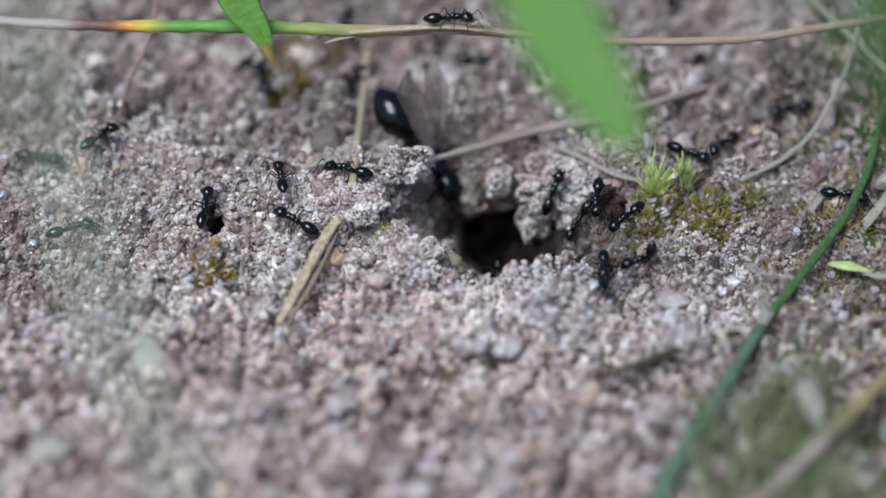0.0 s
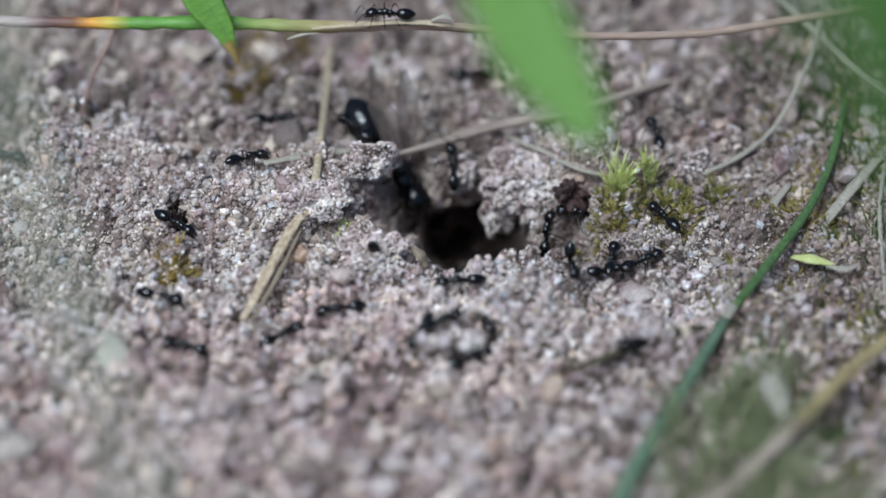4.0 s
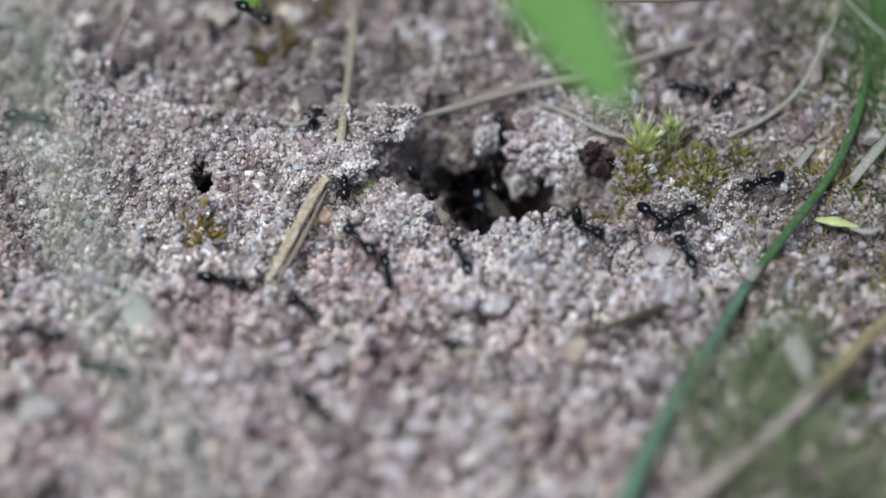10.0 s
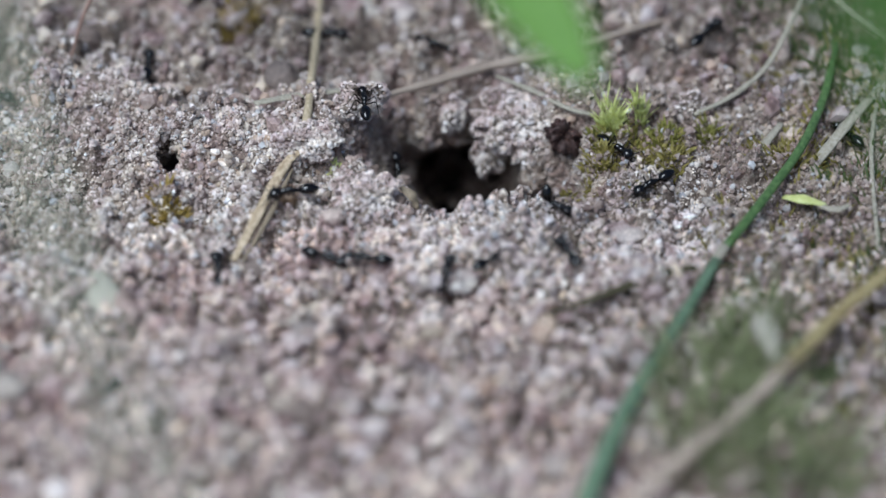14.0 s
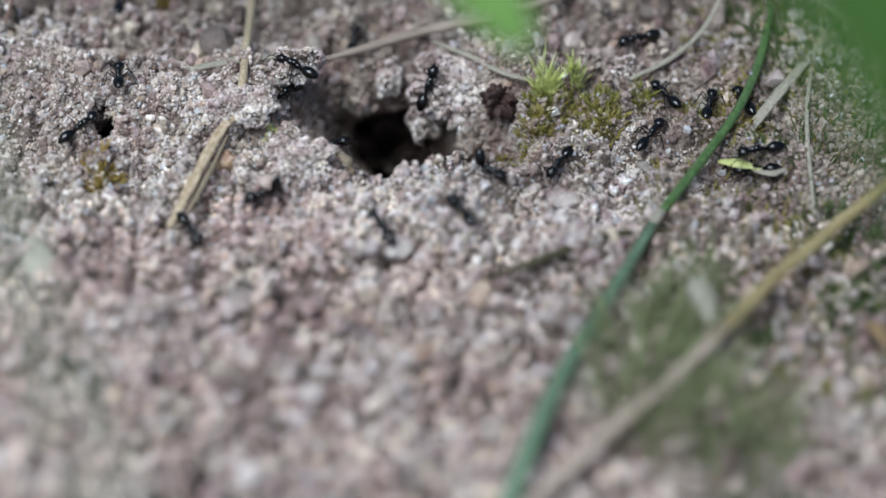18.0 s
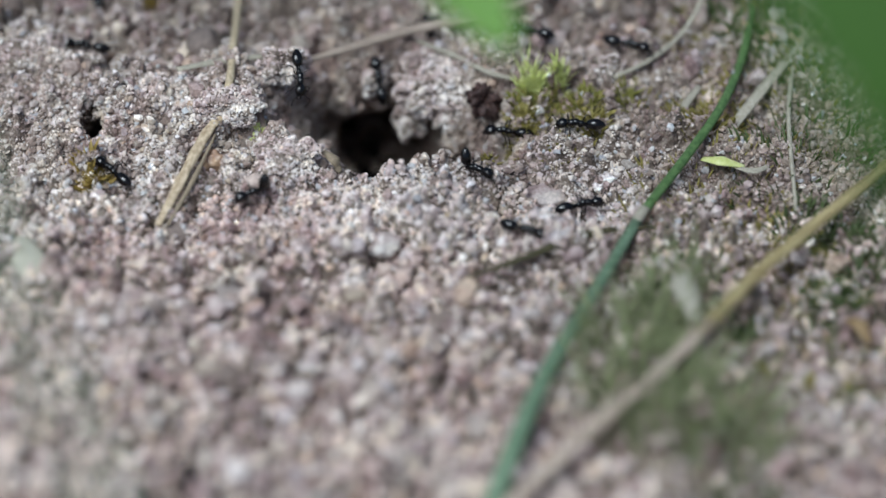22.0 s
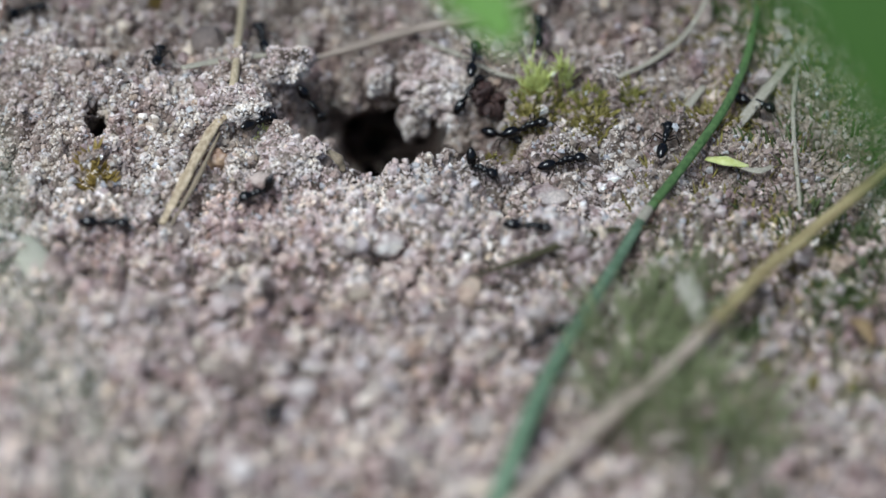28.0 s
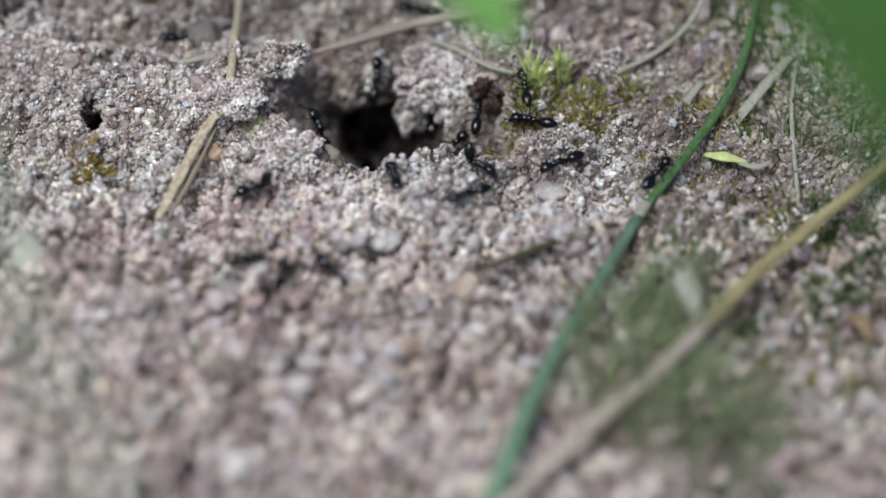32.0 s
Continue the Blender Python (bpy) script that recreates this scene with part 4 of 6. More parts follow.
moss_clump("moss_cushion", "yellow-green moss cushion with bright pointed tips", [
    ("tip_growth", needles("tip_growth", spots(((14.15, 10.3, 0.20), 0.6), ((14.5, 10.0, 0.20), 0.5)), 190, 2.35, 0.2, 0.4, 61, 0.7, 0.6), MOSS_TIP),
    ("short_tip_growth", needles("short_tip_growth", spots(((16.2, 10.6, 0.38), 0.4), ((16.6, 10.7, 0.38), 0.35)), 80, 1.5, 0.22, 0.7, 60, 0.8), MOSS_TIP),
    ("green_body", needles("green_body", spots(((14.2, 9.4, -0.04), 1.3), ((16.0, 9.0, 0.02), 1.2), ((13.6, 8.6, 0.1), 0.9), ((18.2, 8.4, 0.1), 0.9), ((21.4, 9.2, 0.1), 0.7)), 260, 1.05, 0.26, 1.8, 58, 0.2), MOSS_GREEN),
    ("trailing_growth", needles("trailing_growth", spots(((12.9, 6.6, 0), 0.5), ((12.2, 5.7, 0), 0.45), ((11.6, 4.8, 0), 0.45), ((11.2, 3.9, 0), 0.5), ((11.0, 3.0, 0), 0.5), ((13.8, 7.0, 0), 0.6)), 260, 0.9, 0.3, 1.6, 59, 0.3), MOSS_OLIVE),
    ("olive_body", needles("olive_body", spots(((14.46, 9.08, -0.04), 1.8), ((16.04, 7.83, 0.02), 1.9), ((18.05, 7.27, 0.26), 1.5), ((18.80, 5.85, 0.20), 1.0), ((13.38, 7.44, -0.56), 1.0)), 640, 0.95, 0.24, 2.2, 62), MOSS_OLIVE)])
moss_clump("brown_moss", "flat brown moss tuft on the sand", [("leafy_growth", needles("leafy_growth", spots(((-17.64, 1.15, 0.56), 1.3), ((-16.91, 0.24, 0.48), 0.8)), 130, 1.15, 0.36, 1.8, 63), MOSS_BROWN)])
moss_clump("moss_speck", "small bright green moss speck", [("leafy_growth", needles("leafy_growth", spots(((-5.64, 4.79, 1.06), 0.6), ((-5.45, 5.96, 1.16), 0.3)), 60, 0.7, 0.24, 1.5, 64), MOSS_TIP)])
moss_clump("moss_tuft", "dull green moss and grass seedlings on the sand", [
    ("front_tuft", needles("front_tuft", spots(((20.35, -23.62, -0.08), 5.0), ((23.38, -27.61, 0.18), 5.0), ((19.14, -18.82, 0.04), 2.5), ((22.77, -15.59, 0.16), 2.5), ((22.84, -25.20, -0.10), 6.0)), 800, 5.6, 0.2, 0.9, 65), MOSS_DULL),
    ("dark_growth", needles("dark_growth", spots(((33.2, -5.4, 0), 2.2), ((35.2, -8.4, 0), 2.6), ((33.8, -13.7, 0), 1.8), ((36.5, -13.0, 0), 2.5), ((25.3, -27.5, 0), 1.3), ((26.3, -32.2, 0), 2.0), ((28.0, -17.5, 0), 1.2), ((27.0, 23.0, 0), 4.0), ((33.0, 27.0, 0), 5.0), ((31.0, 18.0, 0), 3.0)), 1700, 1.7, 0.22, 1.4, 57), MOSS_DARK),
    ("yellow_growth", needles("yellow_growth", spots(((33.7, -22.2, 0), 1.2), ((30.8, -21.0, 0), 0.9), ((28.6, -20.2, 0), 0.7)), 220, 1.0, 0.34, 1.4, 56), MOSS_OLIVE),
    ("low_growth", needles("low_growth", spots(((23.79, -12.17, 0.18), 4.0), ((32.80, 1.05, 0.22), 6.0), ((36.77, 8.36, 0.54), 6.0), ((33.31, 15.07, 0.52), 4.0), ((35.88, -7.51, 0.22), 4.0), ((29.96, 24.96, 0.46), 4.0), ((32.43, -18.54, -0.22), 5.0), ((34.53, -26.54, 0.16), 5.0)), 1900, 1.5, 0.18, 1.4, 66), MOSS_DARK),
    ("olive_growth", needles("olive_growth", spots(((26.39, -3.76, 0.10), 7.0), ((32.02, -15.12, -0.26), 7.0), ((33.49, 8.38, 0.52), 7.0), ((30.07, 16.34, 0.60), 6.0), ((30.41, -7.44, 0.16), 4.0), ((26.84, 7.20, 0.42), 3.0)), 2300, 1.1, 0.2, 1.6, 69), MOSS_OLIVE)])
moss_clump("moss_tuft", "sparse olive moss on the sand", [("leafy_growth", needles("leafy_growth", spots(((12.02, 3.57, -0.82), 1.6), ((16.47, 3.62, -0.34), 2.4), ((21.21, 8.63, 0.32), 2.5), ((22.54, 10.05, 0.24), 1.5)), 170, 0.9, 0.22, 1.5, 67), MOSS_OLIVE)])
moss_clump("moss_tuft", "brown and green moss behind the burrow", [("leafy_growth", needles("leafy_growth", spots(((-11.46, 27.41, -0.28), 3.0), ((-13.02, 22.91, 0.12), 1.5)), 420, 1.5, 0.28, 1.3, 68), MOSS_BROWN)])
strand("leaflet", "bright yellow-green moss leaflet lying on sand", "leaflet", [(26.23, 1.95, 1.04), (27.49, 1.12, 1.52), (29.18, 0.90, 1.18)], [0.5, 1.15, 0.35], MOSS_TIP, 0.3, n=14)
strand("leaflet", "withered tan moss leaflet lying on sand", "leaflet", [(28.31, 1.00, 1.10), (29.83, 0.21, 1.34), (31.24, 1.35, 1.02)], [0.3, 0.7, 0.25], STRAW_GREY, 0.3, n=14)
strand("leaf_scrap", "curled orange-brown scrap of dead leaf on moss", "leaf scrap", [(34.6, -15.6, 1.3), (35.3, -16.7, 1.7), (35.9, -18.0, 1.2)], [0.5, 1.3, 0.5], DEAD_LEAF, 0.25, fold=0.2, n=12)
strand("leaf_scrap", "olive-brown scrap of bark at the burrow's edge", "leaf scrap", [(-0.9, 2.9, 1.2), (-0.2, 2.3, 1.0), (0.5, 2.0, 0.2)], [0.4, 0.9, 0.3], TWIG, 0.5, fold=0.2, n=12, wobble=0.05, seed=77)
strand("husk", "pale dry seed husk on the sand", "husk", [(23.41, -11.86, 2.86), (23.60, -15.04, 3.48), (24.20, -17.61, 2.88)], [1.2, 1.9, 1.2], HUSK, 0.3, n=14)
strand("husk", "pale round seed husk on the sand", "husk", [(-21.86, -7.39, 2.16), (-21.14, -9.81, 2.40), (-20.82, -11.56, 2.08)], [1.2, 2.6, 1.3], HUSK, 0.25, n=14)


# ---- stones bedded in the soil ----
def bed_stones(count):
    rng = np.random.RandomState(71)
    forms = []
    for k in range(9):
        v, f = ico(3)
        w = 1 + 0.85 * vnoise(v[:, 0] * 1.4 + k * 5, v[:, 1] * 1.4 + v[:, 2]) + 0.25 * vnoise(v[:, 0] * 3.5 + k, v[:, 2] * 3.5 + v[:, 1] * 2)
        forms.append(mesh_of("stone", v * w[:, None] * MM, f))
        forms[-1].materials.append(STONE)
    made = 0
    while made < count:
        x, y = rng.uniform(-40, 44), rng.uniform(-34, 42)
        if -9 < y < 15 and rng.rand() < 0.97:
            continue
        if x > 17 and y < -3:
            continue
        if abs(x - 2.6) < 8 and 1 < y < 16:
            continue
        r = min(1.15, 0.6 * math.exp(rng.normal(0, 0.4)))
        if math.hypot(x + 21, y + 8.5) < 5:
            continue
        ob = new("stone", forms[rng.randint(9)])
        ob.parent = ground
        ob.matrix_basis = Matrix.LocRotScale(Vector((x, y, float(on_grid(LAND, np.float64(x), np.float64(y))) + 0.12 * r)) * MM, Euler((rng.uniform(-0.4, 0.4), rng.uniform(-0.4, 0.4), rng.uniform(0, 6.28))),
                                             Vector((r * rng.uniform(0.9, 1.4), r * rng.uniform(0.7, 1.1), r * rng.uniform(0.5, 0.85))))
        made += 1


bed_stones(290)


# ---- ants: facing +x, feet on z = 0, in millimetres ----
def blob(verts, faces, centre, radii, point=0.0, segs=14, rings=9):
    """Adds an egg to the lists: point > 0 draws its rear end out."""
    k = len(verts)
    cx, cy, cz = centre
    for i in range(rings + 1):
        a = math.pi * i / rings
        for j in range(segs):
            b = 2 * math.pi * j / segs
            x = math.cos(a)
            taper = 1 - point * max(0.0, -x) ** 2 * 0.5
            verts.append((cx + radii[0] * x * (1 + point * 0.3 * (x < 0)), cy + radii[1] * math.sin(a) * math.cos(b) * taper, cz + radii[2] * math.sin(a) * math.sin(b) * taper))
    for i in range(rings):
        for j in range(segs):
            q = (j + 1) % segs
            faces.append((k + i * segs + j, k + (i + 1) * segs + j, k + (i + 1) * segs + q, k + i * segs + q))


def blob_mesh(name, eggs, scale=1.0):
    verts, faces = [], []
    for e in eggs:
        blob(verts, faces, *e)
    me = mesh_of(name, np.array(verts) * MM * scale, np.array(faces))
    bm = bmesh.new()
    bm.from_mesh(me)
    bmesh.ops.remove_doubles(bm, verts=bm.verts, dist=1e-7)
    bmesh.ops.recalc_face_normals(bm, faces=bm.faces)
    bm.to_mesh(me)
    bm.free()
    return me


LEGS = [(0.62, 0.75, 1.2, 0.8), (0.25, 0.62, 0.15, 1.05), (-0.05, 0.55, -0.95, 1.0)]


def build_ant(name, label, s=1.0, shell=None, raised=0.0, queen=False):
    shell = shell or ANT_SHELL
    ant = tagged(new(name), label, "ant", "ants at the burrow" if not queen else "")
    head_eggs = [((0, 0, 0), (0.46, 0.43, 0.36), 0.25), ((0.2, 0, -0.06), (0.3, 0.34, 0.26))]
    th = 1.35 if queen else 1.0
    thorax_eggs = [((0.42, 0, 0.72), (0.36, 0.27 * th, 0.27)), ((0.1, 0, 0.76), (0.34, 0.26 * th, 0.27 * th)), ((-0.24, 0, 0.64), (0.28, 0.22 * th, 0.24)),
                   ((0.74, 0, 0.66), (0.14, 0.14, 0.13))]
    gl = 1.22 if queen else 1.0
    gaster_eggs = [((-0.68 * gl, 0, 0), (0.66 * gl, 0.60 if queen else 0.43, 0.56 if queen else 0.41), 0.62)]
    head = part("head", blob_mesh("head", head_eggs, s), shell, ant)
    head.matrix_basis = pose(1.12 * s * MM, 0, 0.66 * s * MM, 0, 18, 0)
    for side in (1, -1):
        part("eye", blob_mesh("eye", [((-0.02, 0.36 * side, 0.13), (0.12, 0.07, 0.1))], s), ANT_LIMB, head)
        part("mandible", sweep("mandible", [(0.4 * s, 0.2 * side * s, -0.1 * s), (0.58 * s, 0.16 * side * s, -0.13 * s), (0.68 * s, 0.03 * side * s, -0.14 * s)], [0.16 * s, 0.14 * s, 0.05 * s], 0.6, 8, 6), ANT_LIMB, head)
        part("antenna", sweep("antenna", [(0.3 * s, 0.16 * side * s, 0.12 * s), (0.55 * s, 0.5 * side * s, 0.36 * s), (0.68 * s, 0.72 * side * s, 0.34 * s), (0.98 * s, 0.68 * side * s, 0.1 * s),
                                             (1.22 * s, 0.6 * side * s, -0.12 * s)], [0.06 * s, 0.05 * s, 0.06 * s, 0.075 * s, 0.08 * s], 1.0, 16, 6), ANT_LIMB, head)
    part("thorax", blob_mesh("thorax", thorax_eggs, s), shell, ant)
    part("petiole", blob_mesh("petiole", [((-0.56, 0, 0.55), (0.09, 0.15, 0.24)), ((-0.46, 0, 0.52), (0.12, 0.08, 0.08))], s), shell, ant)
    gaster = part("gaster", blob_mesh("gaster", gaster_eggs, s), shell, ant)
    gaster.matrix_basis = pose(-0.6 * s * MM, 0, 0.6 * s * MM, 0, -4 + raised, 0)
    for hip, out, fx, fy in LEGS:
        for side in (1, -1):
            leg = part("leg", sweep("leg", [(0, 0, 0), (0.15 * (fx - hip) * s, 0.16 * side * s, -0.06 * s), (0.5 * (fx - hip) * s, 0.62 * fy * side * s, 0.42 * s),
                                            (0.8 * (fx - hip) * s, 0.86 * fy * side * s, -0.1 * s), ((fx - hip) * s, fy * side * s, -0.47 * s), ((fx - hip) * 1.15 * s, 1.14 * fy * side * s, -0.52 * s)],
                                       [0.1 * s, 0.105 * s, 0.09 * s, 0.06 * s, 0.04 * s, 0.028 * s], 1.0, 22, 6), ANT_LIMB, ant)
            leg.location = Vector((hip, 0.1 * side, 0.52)) * s * MM
    if queen:
        for side in (1, -1):
            for ln, w, back in ((2.9, 1.15, 0.12), (1.9, 0.75, -0.15)):
                tip = Vector((-0.78, 0.16 * side, 0.6)) * ln
                pts = [(back, 0.16 * side, 1.0)] + [(back + tip.x * k + bow, 0.16 * side + tip.y * k, 1.0 + tip.z * k) for k, bow in ((0.35, 0.05), (0.75, 0.05), (1.0, -0.02))]
                part("wing", sweep("wing", [(x * s, y * s, z * s) for x, y, z in pts], [0.15 * s, 0.7 * w * s, w * s, 0.15 * s], 0.012, 20, 8, face=(0.1, side, 0.1)), WING, ant, "clear iridescent wing")
    return ant


worker = build_ant("ant", "glossy black worker ant crawling on sandy soil")
percher = build_ant("ant", "glossy black worker ant with its gaster raised", raised=82)
queen = build_ant("queen_ant", "large glossy black winged queen ant at the burrow", 2.6, QUEEN_SHELL, queen=True)


def crawl(x, y, heading, lift=0.0):
    """The pose of an ant on the ground, leaning with the slope."""
    e, c, s = 1.2, math.cos(radians(heading)), math.sin(radians(heading))
    f = lambda a, b: float(on_grid(EVEN, np.float64(a), np.float64(b)))
    pitch = math.degrees(math.atan2(f(x - e * c, y - e * s) - f(x + e * c, y + e * s), 2 * e))
    roll = math.degrees(math.atan2(f(x - e * s, y + e * c) - f(x + e * s, y - e * c), 2 * e))
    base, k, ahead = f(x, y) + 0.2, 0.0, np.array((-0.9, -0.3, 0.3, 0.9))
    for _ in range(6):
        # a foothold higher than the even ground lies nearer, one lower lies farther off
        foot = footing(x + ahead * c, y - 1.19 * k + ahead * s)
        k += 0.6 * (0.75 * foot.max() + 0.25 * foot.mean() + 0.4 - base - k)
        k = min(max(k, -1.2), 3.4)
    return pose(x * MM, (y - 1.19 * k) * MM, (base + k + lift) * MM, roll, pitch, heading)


def trail(*stops):
    """Rows for walk(): stops are (seconds, x, y, heading) in mm and degrees, with a height z where the ant is off the open ground."""
    rows, head, times = [], stops[0][3], []
    for a, b in zip(stops, stops[1:] + (stops[-1],)):
        turn = (b[3] - a[3] + 180) % 360 - 180
        steps = max(1, int(math.ceil((b[0] - a[0]) / 0.34))) if b is not a else 1
        if abs(turn) > 80 * steps:
            steps = 3
        for k in range(steps):
            q = k / steps
            x, y, h = a[1] + (b[1] - a[1]) * q, a[2] + (b[2] - a[2]) * q, head + turn * q
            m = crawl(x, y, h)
            za = a[4] if len(a) > 4 else None
            zb = b[4] if len(b) > 4 else None
            if za is not None or zb is not None:
                ga, gb = (v if v is not None else m.translation.z / MM for v in (za, zb))
                m = pose(x * MM, y * MM, (ga + (gb - ga) * q) * MM, 0, 0, h)
            rows.append((a[0] + (b[0] - a[0]) * q, m))
        head += turn
    if rows[-1][0] < 32.0:
        rows.append((32.0, rows[-1][1]))
    if rows[0][0] > 0:
        rows.insert(0, (0.0, rows[0][1]))
    return rows


def gait(ant, rows):
    """Swings the legs, three and three, while the ant walks."""
    legs = [c for c in ant.children if c.name.startswith("leg")]
    for i, leg in enumerate(legs):
        home = leg.location.copy()
        beat = 1 if i in (0, 3, 4) else -1
        keys, sign = [], 1
        for (t, m), (u, w) in zip(rows, rows[1:] + rows[-1:]):
            step = (w.translation - m.translation).length / MM
            sign = -sign
            keys.append((t, Matrix.Translation(home) @ pose(0, 0, 0, 0, 0, beat * sign * (19 if step > 0.35 else 3))))
        walk(leg, keys)


def march(ant, *stops):
    rows = trail(*stops)
    walk(ant, rows)
    gait(ant, rows)


def on_stem(place, heading):
    """The pose of an ant on a stem or leaf, in mm."""
    x, y, z = place
    return pose(x * MM, y * MM, (z - 0.1) * MM, 0, 0, heading)


# ---- what moves ----
def queen_at(rear, heading, pitch):
    """The queen, with the middle of her gaster at rear."""
    m = pose(0, 0, 0, 0, pitch, heading)
    m.translation = Vector(rear) * MM + m.to_3x3() @ Vector((3.9 * MM, 0, -1.5 * MM))
    return m


def queen_thorax(place, heading, pitch):
    """The queen, with the middle of her thorax at place."""
    m = pose(0, 0, 0, 0, pitch, heading)
    m.translation = Vector(place) * MM - m.to_3x3() @ Vector((0.5 * MM, 0, 2.1 * MM))
    return m


def perched(ant, x, y, heading, first=0.0, lift=0.0):
    """An ant that stays in its place and sways a little."""
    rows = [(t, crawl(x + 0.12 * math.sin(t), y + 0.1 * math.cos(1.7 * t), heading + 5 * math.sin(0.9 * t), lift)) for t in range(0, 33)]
    if first:
        rows = [(t, m) for t, m in rows if t >= first]
    return rows


def motions():
    crew = iter([worker] + [copy_thing(worker, Matrix.Identity(4)) for _ in range(45)])
    march(next(crew), (0, -26.0, 15.7, 46), (1, -17.8, 15.4, -43), (2, -13.6, 15.0, 94), (5, -12.0, 9.5, -0), (6, -12.8, 13.4, 75), (7, -10.1, 13.0, 134), (8, -14.0, 14.9, 75), (9, -16.5, 23.2, 98), (10, -17.8, 25.5, 98), (11, -17.5, 25.0, 104), (12, -16.8, 15.4, -89), (13, -17.5, 15.4, 128), (16, -23.9, 21.7, 13), (17, -20.4, 18.9, 141), (18, -17.0, 21.7, 86), (19, -16.6, 22.9, 104), (20, -11.1, 20.5, 26), (21, -14.0, 16.1, 37), (22, -18.6, 15.3, 175), (23, -17.3, 15.4, 152), (24, -17.7, 16.5, 124), (27, -17.9, 15.0, 117), (28, -13.1, 13.1, 86), (29, -10.5, 14.4, -158), (30, -14.8, 10.5, 118), (31, -17.1, 7.5, 134), (31.79, -29.7, 8.9, 174))
    march(next(crew), (0, -14.9, 24.2, 106), (0.9, -15.8, 43.9, 93), (20.35, -17.8, 32.2, -88), (21, -17.4, 21.8, 126), (22, -18.0, 22.9, 99), (23, -17.7, 22.7, 98), (23.52, -18.1, 31.1, 92), (28.43, -16.7, 31.0, -88), (29, -16.4, 21.9, 99), (30, -12.4, 19.8, -31), (31, -13.8, 16.8, 118), (32, -11.1, 15.4, 176))
    march(next(crew), (0, -8.6, 30.8, 109), (1, -5.4, 29.0, -18), (2, -10.9, 24.4, -18), (5, -10.9, 15.2, 6), (6, -8.8, 17.2, 62), (7, -10.0, 19.6, 90), (7.45, 2.9, 9.5, -39, -6.8), (7.9, 3.1, 17.0, -39, -14.0), (8.37, 3.1, 17.0, 115, -14.0), (8.69, 2.9, 9.5, 115, -6.8), (9, -1.3, 18.1, -174), (10, -0.4, 16.0, 87), (11, -2.7, 17.7, 138), (12, -2.9, 12.5, -112), (13, -3.2, 12.7, 96), (16, -4.7, 12.2, 98), (17, -5.2, 10.9, 127), (18, -4.0, 12.6, 146), (19, -3.4, 12.1, -44), (20, -3.4, 11.2, -148), (21, -4.4, 10.6, -24), (22, -3.0, 12.1, -85), (23, -2.2, 12.0, 17), (24, -4.7, 15.6, 65), (27, -3.8, 13.3, -39), (28, -5.8, 16.6, 101), (29, -8.0, 19.0, 174), (30, -7.0, 16.8, 179), (31, -3.7, 11.0, -69), (32, -1.6, 10.6, 126))
    march(next(crew), (0, -7.8, 22.9, 72), (0.45, 2.9, 9.5, -52, -6.8), (0.9, 3.1, 17.0, -52, -14.0), (1.65, 3.1, 17.0, 91, -14.0), (1.82, 2.9, 9.5, 91, -6.8), (2, 2.8, 14.6, 95), (5, 1.4, 14.9, 98), (6, 0.3, 16.5, -23), (6.25, 2.9, 9.5, -71, -6.8), (6.5, 3.1, 17.0, -71, -14.0), (9.34, 3.1, 17.0, 63, -14.0), (9.67, 2.9, 9.5, 63, -6.8), (10, 7.8, 18.4, -152), (11, 7.6, 13.7, 167), (12, 6.4, 12.7, -91), (13, 5.5, 14.5, 167), (16, 7.1, 10.2, -162), (17, 4.7, 13.0, -48), (18, 5.9, 14.0, 54), (19, 5.9, 14.6, 87), (20, 4.1, 14.6, 159), (21, 0.4, 14.0, -137), (22, 3.3, 14.7, 107), (23, 4.8, 15.2, 151), (24, 1.8, 14.4, 72), (27, 8.8, 11.9, 33), (28, 10.0, 10.6, 40), (29, 10.7, 10.9, 50), (30, 11.0, 12.6, 81), (31, 10.7, 9.3, 68), (32, 10.6, 8.3, 78))
    march(next(crew), (0, 1.6, 26.6, 5), (1, 0.7, 26.8, 148), (2, 4.9, 24.7, -68), (5, 3.7, 24.9, 48), (6, 5.5, 14.9, 20), (7, 5.5, 20.6, -143), (8, 4.8, 14.7, -86), (9, 3.6, 15.0, 92), (10, 4.2, 14.7, 98), (11, 4.3, 14.6, 88), (12, 2.9, 11.4, -152), (12.18, 2.9, 9.5, -89, -6.8), (12.35, 3.1, 17.0, -89, -14.0))
    march(next(crew), (0, 18.0, 25.5, 73), (1, 18.1, 30.3, -98), (2, 20.3, 22.2, 6), (2.9, 39.4, 22.2, -0), (7.1, 39.9, 23.4, -173), (8, 24.3, 21.4, 59), (9, 17.0, 26.5, 166), (10, 17.9, 16.9, -19), (11, 18.3, 17.1, 134), (12, 10.3, 10.7, -110), (12.24, 2.9, 9.5, -167, -6.8), (12.48, 3.1, 17.0, -167, -14.0))
    march(next(crew), (0, 24.6, 19.9, -162), (1, 21.9, 21.4, -33), (2, 22.5, 22.9, 62), (2.9, 39.6, 24.2, 4), (9.1, 38.0, 18.0, -174), (10, 20.4, 16.0, -124), (11, 18.6, 15.0, 138), (12, 14.7, 11.5, 180), (13, 13.1, 6.9, -105), (16, 18.1, 10.7, 69), (17, 24.6, 8.3, 76), (18, 26.0, 8.4, 76), (18.9, 43.9, 8.5, 1))
    march(next(crew), (0, 16.9, 14.2, -32), (1, 7.9, 12.2, -104), (2, 8.6, 11.5, 52), (2.19, 2.9, 9.5, -156, -6.8), (2.39, 3.1, 17.0, -156, -14.0))
